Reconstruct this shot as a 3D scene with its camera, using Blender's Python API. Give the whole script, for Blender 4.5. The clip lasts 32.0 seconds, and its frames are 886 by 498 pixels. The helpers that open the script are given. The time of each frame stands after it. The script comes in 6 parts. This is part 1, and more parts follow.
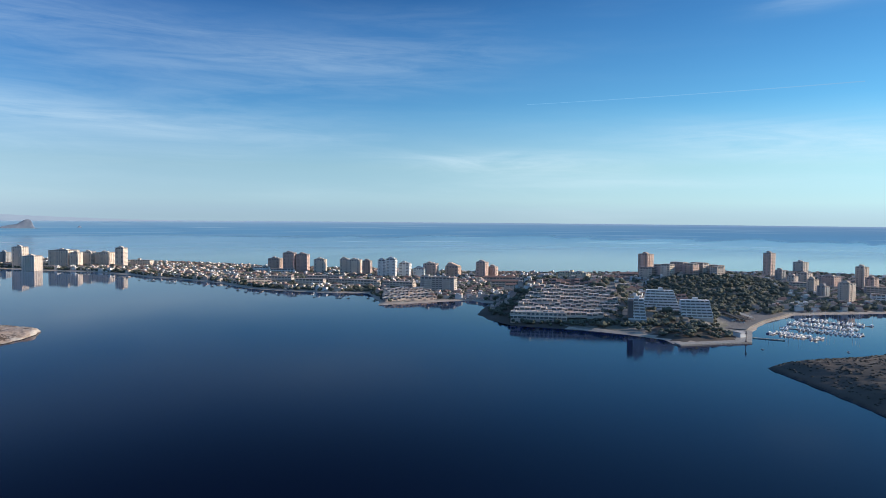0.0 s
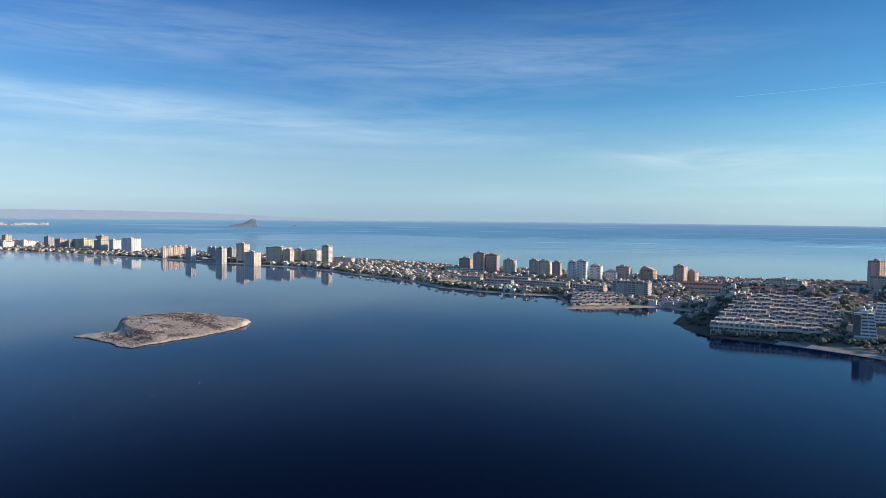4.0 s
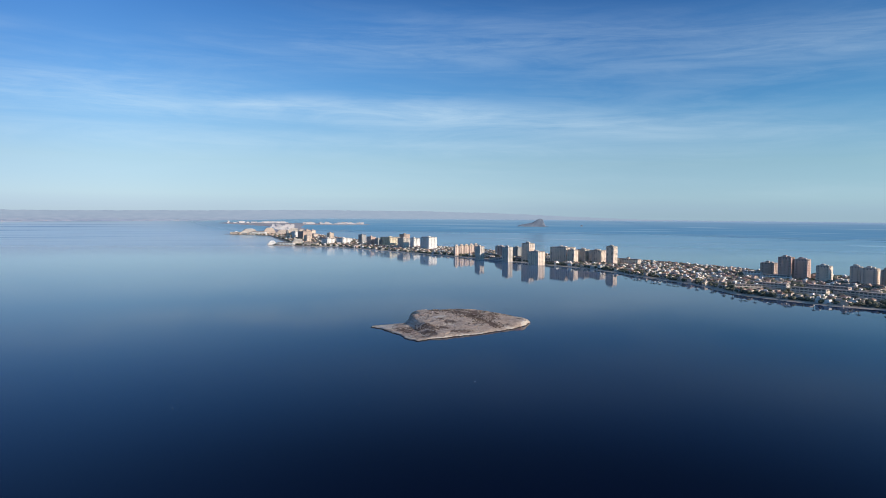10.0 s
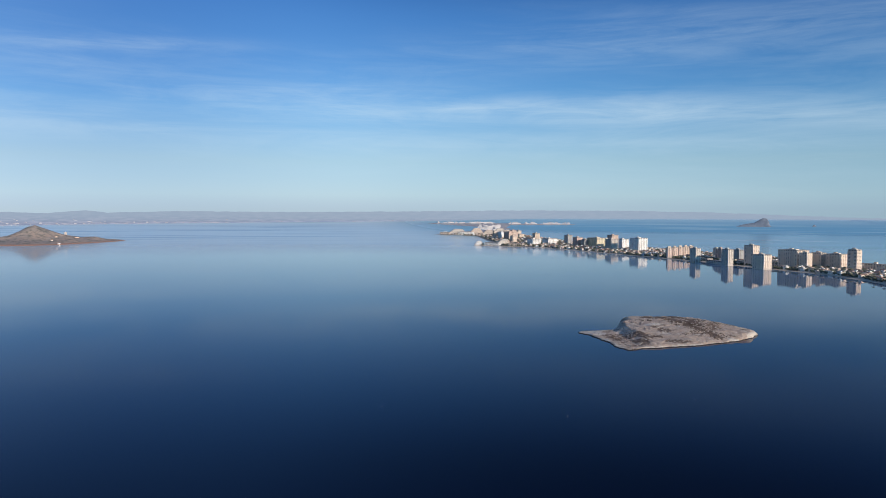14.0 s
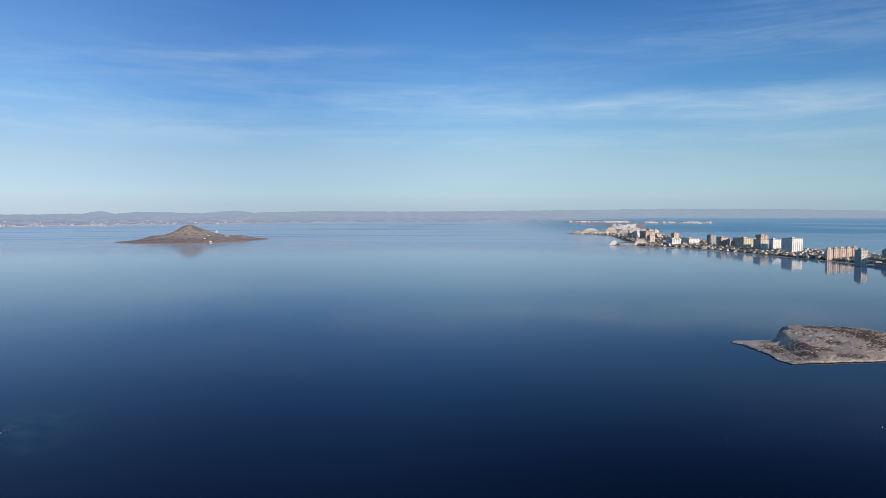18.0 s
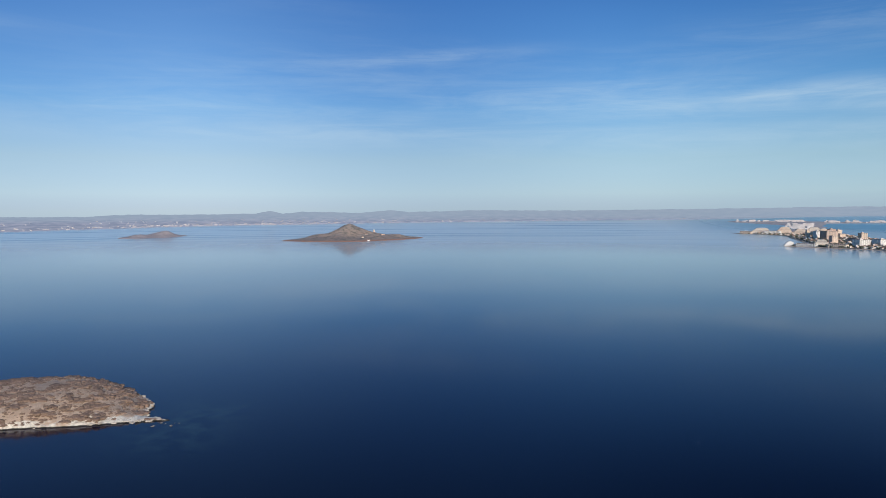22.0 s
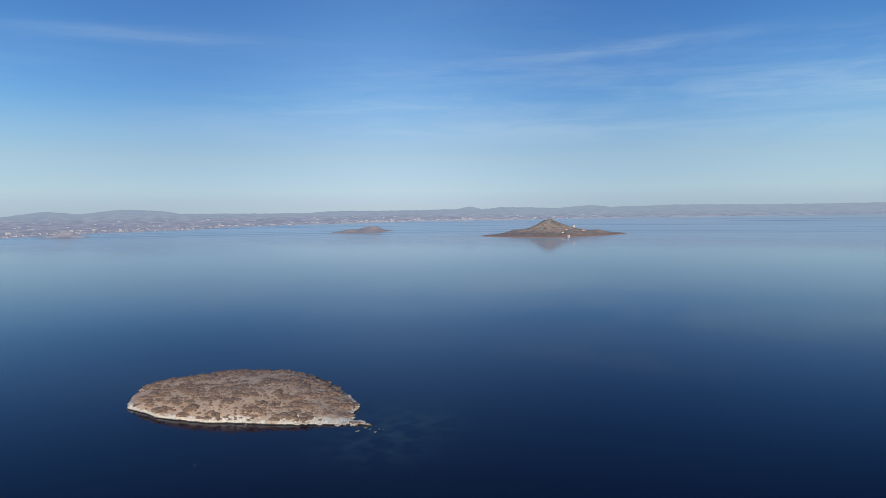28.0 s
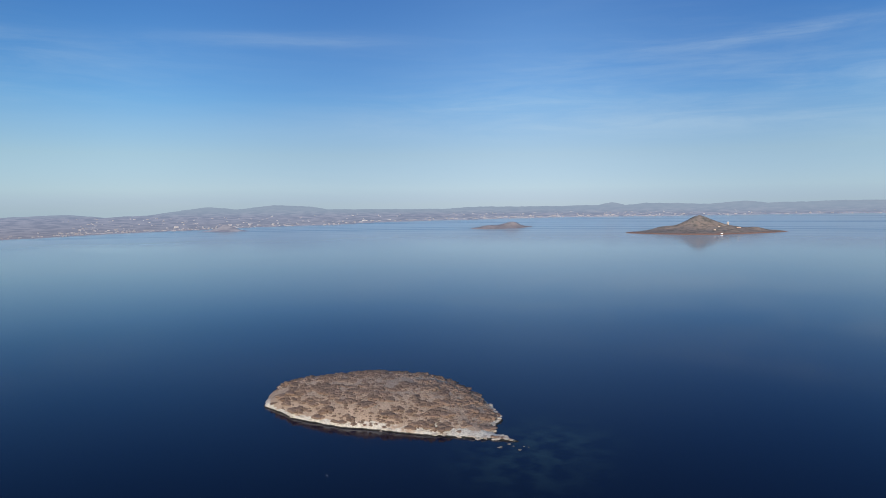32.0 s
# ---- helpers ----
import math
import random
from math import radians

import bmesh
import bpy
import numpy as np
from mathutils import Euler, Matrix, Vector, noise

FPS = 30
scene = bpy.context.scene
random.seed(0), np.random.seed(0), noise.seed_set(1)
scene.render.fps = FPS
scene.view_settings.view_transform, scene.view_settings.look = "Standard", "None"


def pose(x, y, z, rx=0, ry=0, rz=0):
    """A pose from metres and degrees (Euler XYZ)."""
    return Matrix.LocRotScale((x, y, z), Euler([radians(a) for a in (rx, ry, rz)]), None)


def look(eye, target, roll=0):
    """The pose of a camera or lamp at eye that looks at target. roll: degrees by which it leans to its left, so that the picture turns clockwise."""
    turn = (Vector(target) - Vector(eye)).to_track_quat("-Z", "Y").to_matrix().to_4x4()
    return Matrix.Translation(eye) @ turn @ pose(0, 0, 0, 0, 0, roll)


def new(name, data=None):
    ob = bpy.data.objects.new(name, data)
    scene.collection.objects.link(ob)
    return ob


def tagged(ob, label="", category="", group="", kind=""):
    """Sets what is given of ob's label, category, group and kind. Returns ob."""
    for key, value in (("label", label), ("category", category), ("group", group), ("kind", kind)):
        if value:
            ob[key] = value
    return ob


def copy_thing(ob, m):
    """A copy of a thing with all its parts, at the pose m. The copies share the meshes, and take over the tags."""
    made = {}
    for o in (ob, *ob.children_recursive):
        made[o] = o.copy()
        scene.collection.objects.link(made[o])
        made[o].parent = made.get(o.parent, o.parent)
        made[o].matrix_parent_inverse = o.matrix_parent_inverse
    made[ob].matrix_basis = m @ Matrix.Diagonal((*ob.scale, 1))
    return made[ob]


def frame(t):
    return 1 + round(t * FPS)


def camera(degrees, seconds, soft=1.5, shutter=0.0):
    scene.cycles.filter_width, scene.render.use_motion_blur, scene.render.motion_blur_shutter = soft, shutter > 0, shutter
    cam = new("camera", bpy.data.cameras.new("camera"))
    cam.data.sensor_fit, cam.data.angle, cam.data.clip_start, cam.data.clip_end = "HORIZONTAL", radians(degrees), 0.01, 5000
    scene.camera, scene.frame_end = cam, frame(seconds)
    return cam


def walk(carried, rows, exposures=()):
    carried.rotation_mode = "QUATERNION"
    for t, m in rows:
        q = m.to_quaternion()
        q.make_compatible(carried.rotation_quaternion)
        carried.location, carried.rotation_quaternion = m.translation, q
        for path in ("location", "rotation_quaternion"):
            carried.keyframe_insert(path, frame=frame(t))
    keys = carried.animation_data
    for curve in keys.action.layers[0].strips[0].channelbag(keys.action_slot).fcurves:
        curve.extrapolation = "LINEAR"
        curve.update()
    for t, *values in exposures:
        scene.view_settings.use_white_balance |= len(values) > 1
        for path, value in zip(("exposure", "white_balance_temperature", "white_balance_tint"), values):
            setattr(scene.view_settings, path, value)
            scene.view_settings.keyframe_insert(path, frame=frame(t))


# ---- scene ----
EXPOSURES = [(0.0, 0.2), (6.0, 0.15), (13.0, -0.02), (19.0, -0.12), (25.0, -0.2), (32.0, -0.24)]
cam = camera(63.824, 32.0, soft=0.75)

# the drone: seconds, place in metres, heading clockwise from +y, tilt and lean in degrees
PATH = [
    (0.0, -37.89, -45.49, 120.48, 51.257, -2.465, 0.502),
    (0.5, -35.20, -44.93, 120.86, 49.526, -2.424, 0.538),
    (1.0, -32.50, -44.29, 121.15, 47.638, -2.417, 0.576),
    (1.5, -29.89, -43.52, 121.40, 45.820, -2.430, 0.633),
    (2.0, -27.34, -42.53, 121.55, 44.144, -2.463, 0.673),
    (2.5, -24.87, -41.35, 121.69, 42.676, -2.516, 0.690),
    (4.5, -16.25, -35.55, 121.52, 33.255, -2.614, 0.641),
    (5.0, -13.80, -34.38, 121.44, 31.042, -2.627, 0.627),
    (5.5, -11.67, -33.18, 121.47, 28.900, -2.627, 0.620),
    (6.0, -9.97, -31.75, 121.55, 26.732, -2.644, 0.630),
    (6.5, -8.52, -30.22, 121.52, 24.572, -2.657, 0.635),
    (7.0, -7.20, -28.48, 121.43, 22.472, -2.690, 0.641),
    (7.5, -5.96, -26.47, 121.27, 20.571, -2.719, 0.629),
    (8.0, -4.85, -24.25, 121.13, 18.669, -2.759, 0.611),
    (8.5, -3.71, -21.96, 121.02, 17.081, -2.788, 0.593),
    (9.0, -2.71, -19.70, 120.96, 15.758, -2.805, 0.576),
    (9.5, -1.77, -17.54, 120.90, 14.376, -2.822, 0.548),
    (10.0, -1.03, -15.29, 120.97, 12.908, -2.835, 0.528),
    (10.5, -0.53, -12.97, 121.17, 11.299, -2.844, 0.493),
    (11.0, -0.14, -10.58, 121.34, 9.380, -2.856, 0.445),
    (11.5, 0.08, -8.07, 121.51, 6.949, -2.866, 0.403),
    (12.0, 0.21, -5.46, 121.57, 4.579, -2.880, 0.366),
    (12.5, 0.23, -2.74, 121.56, 2.311, -2.896, 0.336),
    (13.0, 0.00, 0.00, 121.62, 0.000, -2.912, 0.292),
    (13.5, -0.49, 2.81, 121.75, -2.236, -2.915, 0.235),
    (14.0, -1.03, 5.70, 121.83, -3.523, -2.932, 0.197),
    (14.5, -1.71, 8.75, 121.96, -4.611, -2.938, 0.172),
    (16.5, -4.59, 22.50, 121.46, -9.773, -2.978, 0.074),
    (17.0, -5.69, 26.36, 121.22, -11.173, -2.982, 0.042),
    (17.5, -6.89, 30.28, 121.04, -12.612, -2.989, 0.028),
    (18.0, -8.00, 34.22, 120.86, -13.989, -3.005, 0.000),
    (18.5, -9.19, 38.17, 120.76, -15.259, -3.014, -0.023),
    (19.0, -10.61, 41.94, 120.70, -16.624, -3.023, -0.052),
    (19.5, -12.31, 45.34, 120.61, -18.112, -3.024, -0.087),
    (20.0, -14.40, 48.37, 120.50, -19.649, -3.027, -0.115),
    (20.5, -16.73, 51.55, 120.44, -21.239, -3.028, -0.129),
    (21.0, -19.34, 54.83, 120.21, -22.884, -3.028, -0.158),
    (21.5, -22.08, 58.18, 119.88, -24.561, -3.032, -0.182),
    (22.0, -24.91, 61.44, 119.55, -26.108, -3.036, -0.211),
    (22.5, -27.60, 64.77, 119.25, -27.537, -3.048, -0.260),
    (23.0, -30.42, 67.83, 119.02, -29.058, -3.062, -0.308),
    (23.5, -33.22, 70.77, 118.77, -30.596, -3.089, -0.327),
    (24.0, -36.01, 73.63, 118.64, -32.099, -3.124, -0.348),
    (24.5, -38.88, 76.46, 118.59, -33.527, -3.153, -0.359),
    (25.0, -41.82, 79.29, 118.44, -34.935, -3.173, -0.394),
    (25.5, -44.76, 82.31, 118.37, -36.091, -3.197, -0.440),
    (27.5, -58.53, 94.24, 117.45, -40.521, -3.256, -0.575),
    (28.0, -62.23, 97.33, 117.28, -41.868, -3.291, -0.575),
    (28.5, -66.02, 100.33, 117.08, -43.132, -3.325, -0.575),
    (29.0, -69.80, 103.20, 116.81, -44.431, -3.345, -0.579),
    (29.5, -73.55, 106.05, 116.59, -45.825, -3.381, -0.574),
    (30.0, -77.22, 108.85, 116.32, -47.231, -3.398, -0.566),
    (30.5, -80.97, 111.63, 116.08, -48.618, -3.415, -0.569),
    (31.0, -84.81, 114.45, 115.84, -50.015, -3.438, -0.565),
    (31.5, -88.82, 117.19, 115.77, -51.490, -3.466, -0.555),
    (32.0, -92.93, 119.92, 115.80, -52.965, -3.507, -0.540),
]
walk(cam, [(t, pose(x, y, z, 90 + tilt, 0, -head) @ pose(0, 0, 0, 0, 0, lean))
           for t, x, y, z, head, tilt, lean in PATH], exposures=EXPOSURES)

# ---------------------------------------------------------------- sky, sun
SUN_AZ, SUN_EL = 136.0, 15.0           # clockwise from +y, above the horizon

world = bpy.data.worlds.new("world")
scene.world = world
world.use_nodes = True


def sky_world():
    nt = world.node_tree
    nt.nodes.clear()
    N, L = nt.nodes.new, nt.links.new
    out, bg = N("ShaderNodeOutputWorld"), N("ShaderNodeBackground")
    sky = N("ShaderNodeTexSky")
    sky.sky_type, sky.sun_disc = "NISHITA", False
    sky.sun_elevation, sky.sun_rotation = radians(SUN_EL), radians(90 - SUN_AZ)
    sky.altitude, sky.air_density, sky.dust_density, sky.ozone_density = 100, 1.0, 0.15, 3.0
    geo, sep = N("ShaderNodeTexCoord"), N("ShaderNodeSeparateXYZ")
    L(geo.outputs["Generated"], sep.inputs[0])

    def arith(op, a, b=0.0, c=None):
        q = N("ShaderNodeMath"); q.operation = op
        for k, v in enumerate((a, b) if c is None else (a, b, c)):
            if isinstance(v, (int, float)):
                q.inputs[k].default_value = v
            else:
                L(v, q.inputs[k])
        return q.outputs[0]

    def fall(v, lo, hi, top=1.0):
        q = N("ShaderNodeMapRange"); q.interpolation_type = "SMOOTHSTEP"
        q.inputs["From Min"].default_value, q.inputs["From Max"].default_value, q.inputs["To Max"].default_value = lo, hi, top
        L(v, q.inputs["Value"])
        return q.outputs[0]

    up = N("ShaderNodeMath"); up.operation = "MAXIMUM"; up.inputs[1].default_value = 0.0
    L(sep.outputs["Z"], up.inputs[0])
    # bearing and height in degrees
    bearing = arith("MULTIPLY", arith("ARCTAN2", sep.outputs["X"], sep.outputs["Y"]), 57.29578)
    height = arith("MULTIPLY", arith("ARCSINE", sep.outputs["Z"]), 57.29578)

    def fibres(turn, sx, sy, scale, detail, rough, bend, shift):
        at, mp, n = N("ShaderNodeCombineXYZ"), N("ShaderNodeMapping"), N("ShaderNodeTexNoise")
        L(bearing, at.inputs[0]); L(height, at.inputs[1]); at.inputs[2].default_value = shift
        mp.inputs["Rotation"].default_value, mp.inputs["Scale"].default_value = (0, 0, radians(turn)), (sx, sy, 1)
        L(at.outputs[0], mp.inputs[0]); L(mp.outputs[0], n.inputs["Vector"])
        n.inputs["Scale"].default_value, n.inputs["Detail"].default_value = scale, detail
        n.inputs["Roughness"].default_value, n.inputs["Distortion"].default_value = rough, bend
        return n.outputs[0]

    combed = fibres(-4, 0.05, 0.55, 1.0, 9, 0.62, 0.7, 2.0)
    wisps = fibres(9, 0.10, 0.75, 1.0, 10, 0.66, 1.1, 7.0)
    sheet = fibres(-3, 0.022, 0.14, 1.0, 4, 0.5, 0.4, 4.0)
    fine = arith("MULTIPLY_ADD", combed, 0.55, arith("MULTIPLY", wisps, 0.45))
    # single banks of cirrus
    total = None
    for az, el, wide, tall, lean, amount in CIRRUS:
        off = arith("SUBTRACT", bearing, az)
        u = arith("DIVIDE", off, wide)
        v = arith("DIVIDE", arith("SUBTRACT", arith("SUBTRACT", height, el), arith("MULTIPLY", off, lean)), tall)
        m = arith("MULTIPLY", arith("EXPONENT", arith("MULTIPLY", arith("ADD", arith("MULTIPLY", u, u), arith("MULTIPLY", v, v)), -1.0)), amount)
        total = m if total is None else arith("ADD", total, m)
    banks = arith("MULTIPLY", total, fall(fine, 0.26, 0.72, 1.1))
    thin = arith("MULTIPLY", arith("MULTIPLY", fall(sheet, 0.36, 0.68), fall(fine, 0.34, 0.74)), CLOUD)
    cover = arith("MULTIPLY", arith("ADD", banks, thin), fall(height, 20.0, 12.0))
    mix = N("ShaderNodeMix"); mix.data_type = "RGBA"
    mix.inputs["B"].default_value = CLOUD_COLOUR
    # the colour of the air by height above the horizon
    ramp = N("ShaderNodeValToRGB")
    els = ramp.color_ramp.elements
    while len(els) < len(AIR):
        els.new(0.5)
    for e, (h, c) in zip(els, AIR):
        e.position, e.color = math.sin(radians(h)), (*c, 1)
    L(up.outputs[0], ramp.inputs[0])
    tint = N("ShaderNodeMix"); tint.data_type, tint.blend_type = "RGBA", "MULTIPLY"
    tint.inputs["Factor"].default_value = 1.0
    twice = N("ShaderNodeVectorMath"); twice.operation = "SCALE"; twice.inputs["Scale"].default_value = 2.0
    L(sky.outputs[0], twice.inputs[0])
    L(twice.outputs[0], tint.inputs["A"]); L(ramp.outputs[0], tint.inputs["B"])
    # deeper blue away from the sun
    anti = N("ShaderNodeVectorMath"); anti.operation = "DOT_PRODUCT"
    anti.inputs[1].default_value = (-math.sin(radians(SUN_AZ)), -math.cos(radians(SUN_AZ)), 0)
    L(geo.outputs["Generated"], anti.inputs[0])
    deep, deeper = N("ShaderNodeMapRange"), N("ShaderNodeMix")
    deep.inputs["From Min"].default_value, deep.inputs["From Max"].default_value = 0.1, 1.0
    deeper.data_type, deeper.blend_type = "RGBA", "MULTIPLY"
    deeper.inputs["B"].default_value = (0.87, 0.79, 0.82, 1)
    L(anti.outputs["Value"], deep.inputs["Value"]); L(deep.outputs[0], deeper.inputs["Factor"]); L(tint.outputs["Result"], deeper.inputs["A"])
    counter, lit = N("ShaderNodeMapRange"), N("ShaderNodeMapRange")
    counter.interpolation_type = "SMOOTHSTEP"
    counter.inputs["From Min"].default_value, counter.inputs["From Max"].default_value = 0.82, 1.0
    lit.inputs["From Min"].default_value, lit.inputs["From Max"].default_value = 0.3, -0.7
    for way, colour in ((counter, (0.54, 0.63, 0.74, 1)), (lit, (1.15, 1.25, 1.12, 1))):
        more = N("ShaderNodeMix"); more.data_type, more.blend_type = "RGBA", "MULTIPLY"
        more.inputs["B"].default_value = colour
        L(anti.outputs["Value"], way.inputs["Value"]); L(way.outputs[0], more.inputs["Factor"]); L(deeper.outputs["Result"], more.inputs["A"])
        deeper = more
    glow, halo = N("ShaderNodeMix"), N("ShaderNodeMapRange")
    glow.data_type, glow.blend_type = "RGBA", "MULTIPLY"
    glow.inputs["B"].default_value = (2.2, 2.0, 1.75, 1)
    halo.interpolation_type = "SMOOTHSTEP"
    halo.inputs["From Min"].default_value, halo.inputs["From Max"].default_value = -0.62, -0.95
    L(anti.outputs["Value"], halo.inputs["Value"]); L(halo.outputs[0], glow.inputs["Factor"]); L(deeper.outputs["Result"], glow.inputs["A"])
    deeper = glow
    # a thin high veil, thicker towards the horizon
    veil, thick = N("ShaderNodeMix"), N("ShaderNodeMapRange")
    veil.data_type = "RGBA"
    veil.inputs["B"].default_value = VEIL
    thick.inputs["From Max"].default_value = math.sin(radians(9))
    thick.inputs["To Min"].default_value, thick.inputs["To Max"].default_value = 0.5, 0.0
    # high sky dimmed around bearing 24, mostly above the view, to darken its reflection
    dark = N("ShaderNodeMix"); dark.data_type, dark.blend_type = "RGBA", "MULTIPLY"
    dark.inputs["B"].default_value = (0.50, 0.54, 0.60, 1)
    L(arith("MULTIPLY", fall(height, 14.5, 20.5), fall(arith("ABSOLUTE", arith("SUBTRACT", bearing, 24.0)), 52.0, 14.0)), dark.inputs["Factor"])
    L(deeper.outputs["Result"], dark.inputs["A"])
    L(up.outputs[0], thick.inputs["Value"]); L(thick.outputs[0], veil.inputs["Factor"]); L(dark.outputs["Result"], veil.inputs["A"])
    blue = N("ShaderNodeMix"); blue.data_type, blue.blend_type = "RGBA", "MULTIPLY"
    blue.inputs["B"].default_value = (0.88, 0.915, 0.95, 1)
    L(fall(arith("ABSOLUTE", arith("SUBTRACT", bearing, 36.0)), 30.0, 6.0), blue.inputs["Factor"]); L(veil.outputs["Result"], blue.inputs["A"])
    L(cover, mix.inputs["Factor"]); L(blue.outputs["Result"], mix.inputs["A"])
    L(mix.outputs["Result"], bg.inputs["Color"])
    bg.inputs["Strength"].default_value = SKY
    L(bg.outputs[0], out.inputs["Surface"])


# banks of cirrus: bearing, height, half width, half height in degrees, lean, thickness
CIRRUS = [(7, 8.0, 12, 1.0, -0.01, 0.46), (25, 6.9, 14, 0.9, -0.04, 0.28), (-8, 8.0, 10, 0.8, 0.02, 0.25), (57, 4.4, 8, 0.8, -0.01, 0.65), (78, 5.6, 10, 1.3, -0.05, 0.60),
          (70, 2.9, 13, 0.5, 0.0, 0.25), (40, 12.5, 12, 2.0, -0.06, 0.16), (79, 15.6, 4, 0.7, 0.1, 0.35), (12, 13.2, 16, 1.5, 0.05, 0.10), (-28, 12.0, 8, 0.5, 0.05, 0.22),
          (-16, 9.0, 11, 0.8, 0.04, 0.22), (-50, 8.0, 10, 0.9, 0.02, 0.24), (-64, 12.7, 9, 0.5, 0.02, 0.22), (-45, 6.2, 20, 1.0, 0.0, 0.20), (5, 5.4, 24, 0.9, 0.0, 0.16)]
SKY, CLOUD, CLOUD_COLOUR = 0.15, 0.18, (4.6, 5.6, 6.2, 1)
VEIL = (3.35, 4.6, 5.15, 1)
# blueness of the air by degrees above the horizon
AIR = [(0, (0.165, 0.255, 0.52)), (0.5, (0.19, 0.28, 0.55)), (1.4, (0.25, 0.352, 0.56)), (4, (0.272, 0.355, 0.455)), (8, (0.19, 0.335, 0.455)), (17, (0.110, 0.24, 0.388)),
       (32, (0.062, 0.142, 0.25)), (50, (0.72, 0.84, 0.95)), (90, (0.76, 0.86, 0.95))]
sky_world()
sun = new("sun", bpy.data.lights.new("sun", "SUN"))
sun.data.energy, sun.data.angle, sun.data.color = 5.0, radians(0.6), (1.0, 0.85, 0.70)
sun_way = Vector((math.sin(radians(SUN_AZ)) * math.cos(radians(SUN_EL)),
                  math.cos(radians(SUN_AZ)) * math.cos(radians(SUN_EL)), math.sin(radians(SUN_EL))))
sun.matrix_world = look(sun_way * 2000, (0, 0, 0))


# ---------------------------------------------------------------- materials
def material(name, colour, rough=0.8, second=None, scale=1.0, bump=0.0, metal=0.0, spec=0.3,
             third=None, scale2=None, vary=0.0, low=0.35, high=0.65):
    """Two colours mixed by noise at one scale, a third at another, brightness varied from object to object."""
    m = bpy.data.materials.new(name)
    m.use_nodes = True
    nt = m.node_tree
    N, L = nt.nodes.new, nt.links.new
    b = nt.nodes["Principled BSDF"]
    b.inputs["Roughness"].default_value, b.inputs["Metallic"].default_value = rough, metal
    b.inputs["Specular IOR Level"].default_value = spec
    b.inputs["Base Color"].default_value = (*colour, 1)
    geo = N("ShaderNodeNewGeometry")
    last = None

    def mixed(prev, col, sc, lo, hi):
        n = N("ShaderNodeTexNoise")
        n.inputs["Scale"].default_value, n.inputs["Detail"].default_value = sc, 6
        n.inputs["Roughness"].default_value = 0.6
        L(geo.outputs["Position"], n.inputs["Vector"])
        r = N("ShaderNodeMapRange")
        r.inputs["From Min"].default_value, r.inputs["From Max"].default_value = lo, hi
        L(n.outputs[0], r.inputs["Value"])
        x = N("ShaderNodeMix"); x.data_type = "RGBA"
        x.inputs["A"].default_value, x.inputs["B"].default_value = (*colour, 1), (*col, 1)
        if prev:
            L(prev, x.inputs["A"])
        L(r.outputs[0], x.inputs["Factor"])
        return x.outputs["Result"], n.outputs[0]

    tex = None
    if second:
        last, tex = mixed(last, second, scale, low, high)
    if third:
        last, _ = mixed(last, third, scale2 or scale * 6, 0.48, 0.68)
    if vary:
        info = N("ShaderNodeObjectInfo")
        r = N("ShaderNodeMapRange")
        r.inputs["To Min"].default_value, r.inputs["To Max"].default_value = 1 - vary, 1 + vary
        L(info.outputs["Random"], r.inputs["Value"])
        h = N("ShaderNodeHueSaturation")
        h.inputs["Color"].default_value = (*colour, 1)
        if last:
            L(last, h.inputs["Color"])
        L(r.outputs[0], h.inputs["Value"])
        last = h.outputs[0]
    if last:
        L(last, b.inputs["Base Color"])
    if bump and tex:
        bp = N("ShaderNodeBump")
        bp.inputs["Strength"].default_value, bp.inputs["Distance"].default_value = 1.0, bump
        L(tex, bp.inputs["Height"]); L(bp.outputs[0], b.inputs["Normal"])
    return m


# far-water tones: the sky's reflection and haze put into base colour
SKY_SHEEN, RUFFLED_SKY, HORIZON = (0.34, 0.50, 0.66), (0.20, 0.43, 0.56), (0.36, 0.54, 0.62)


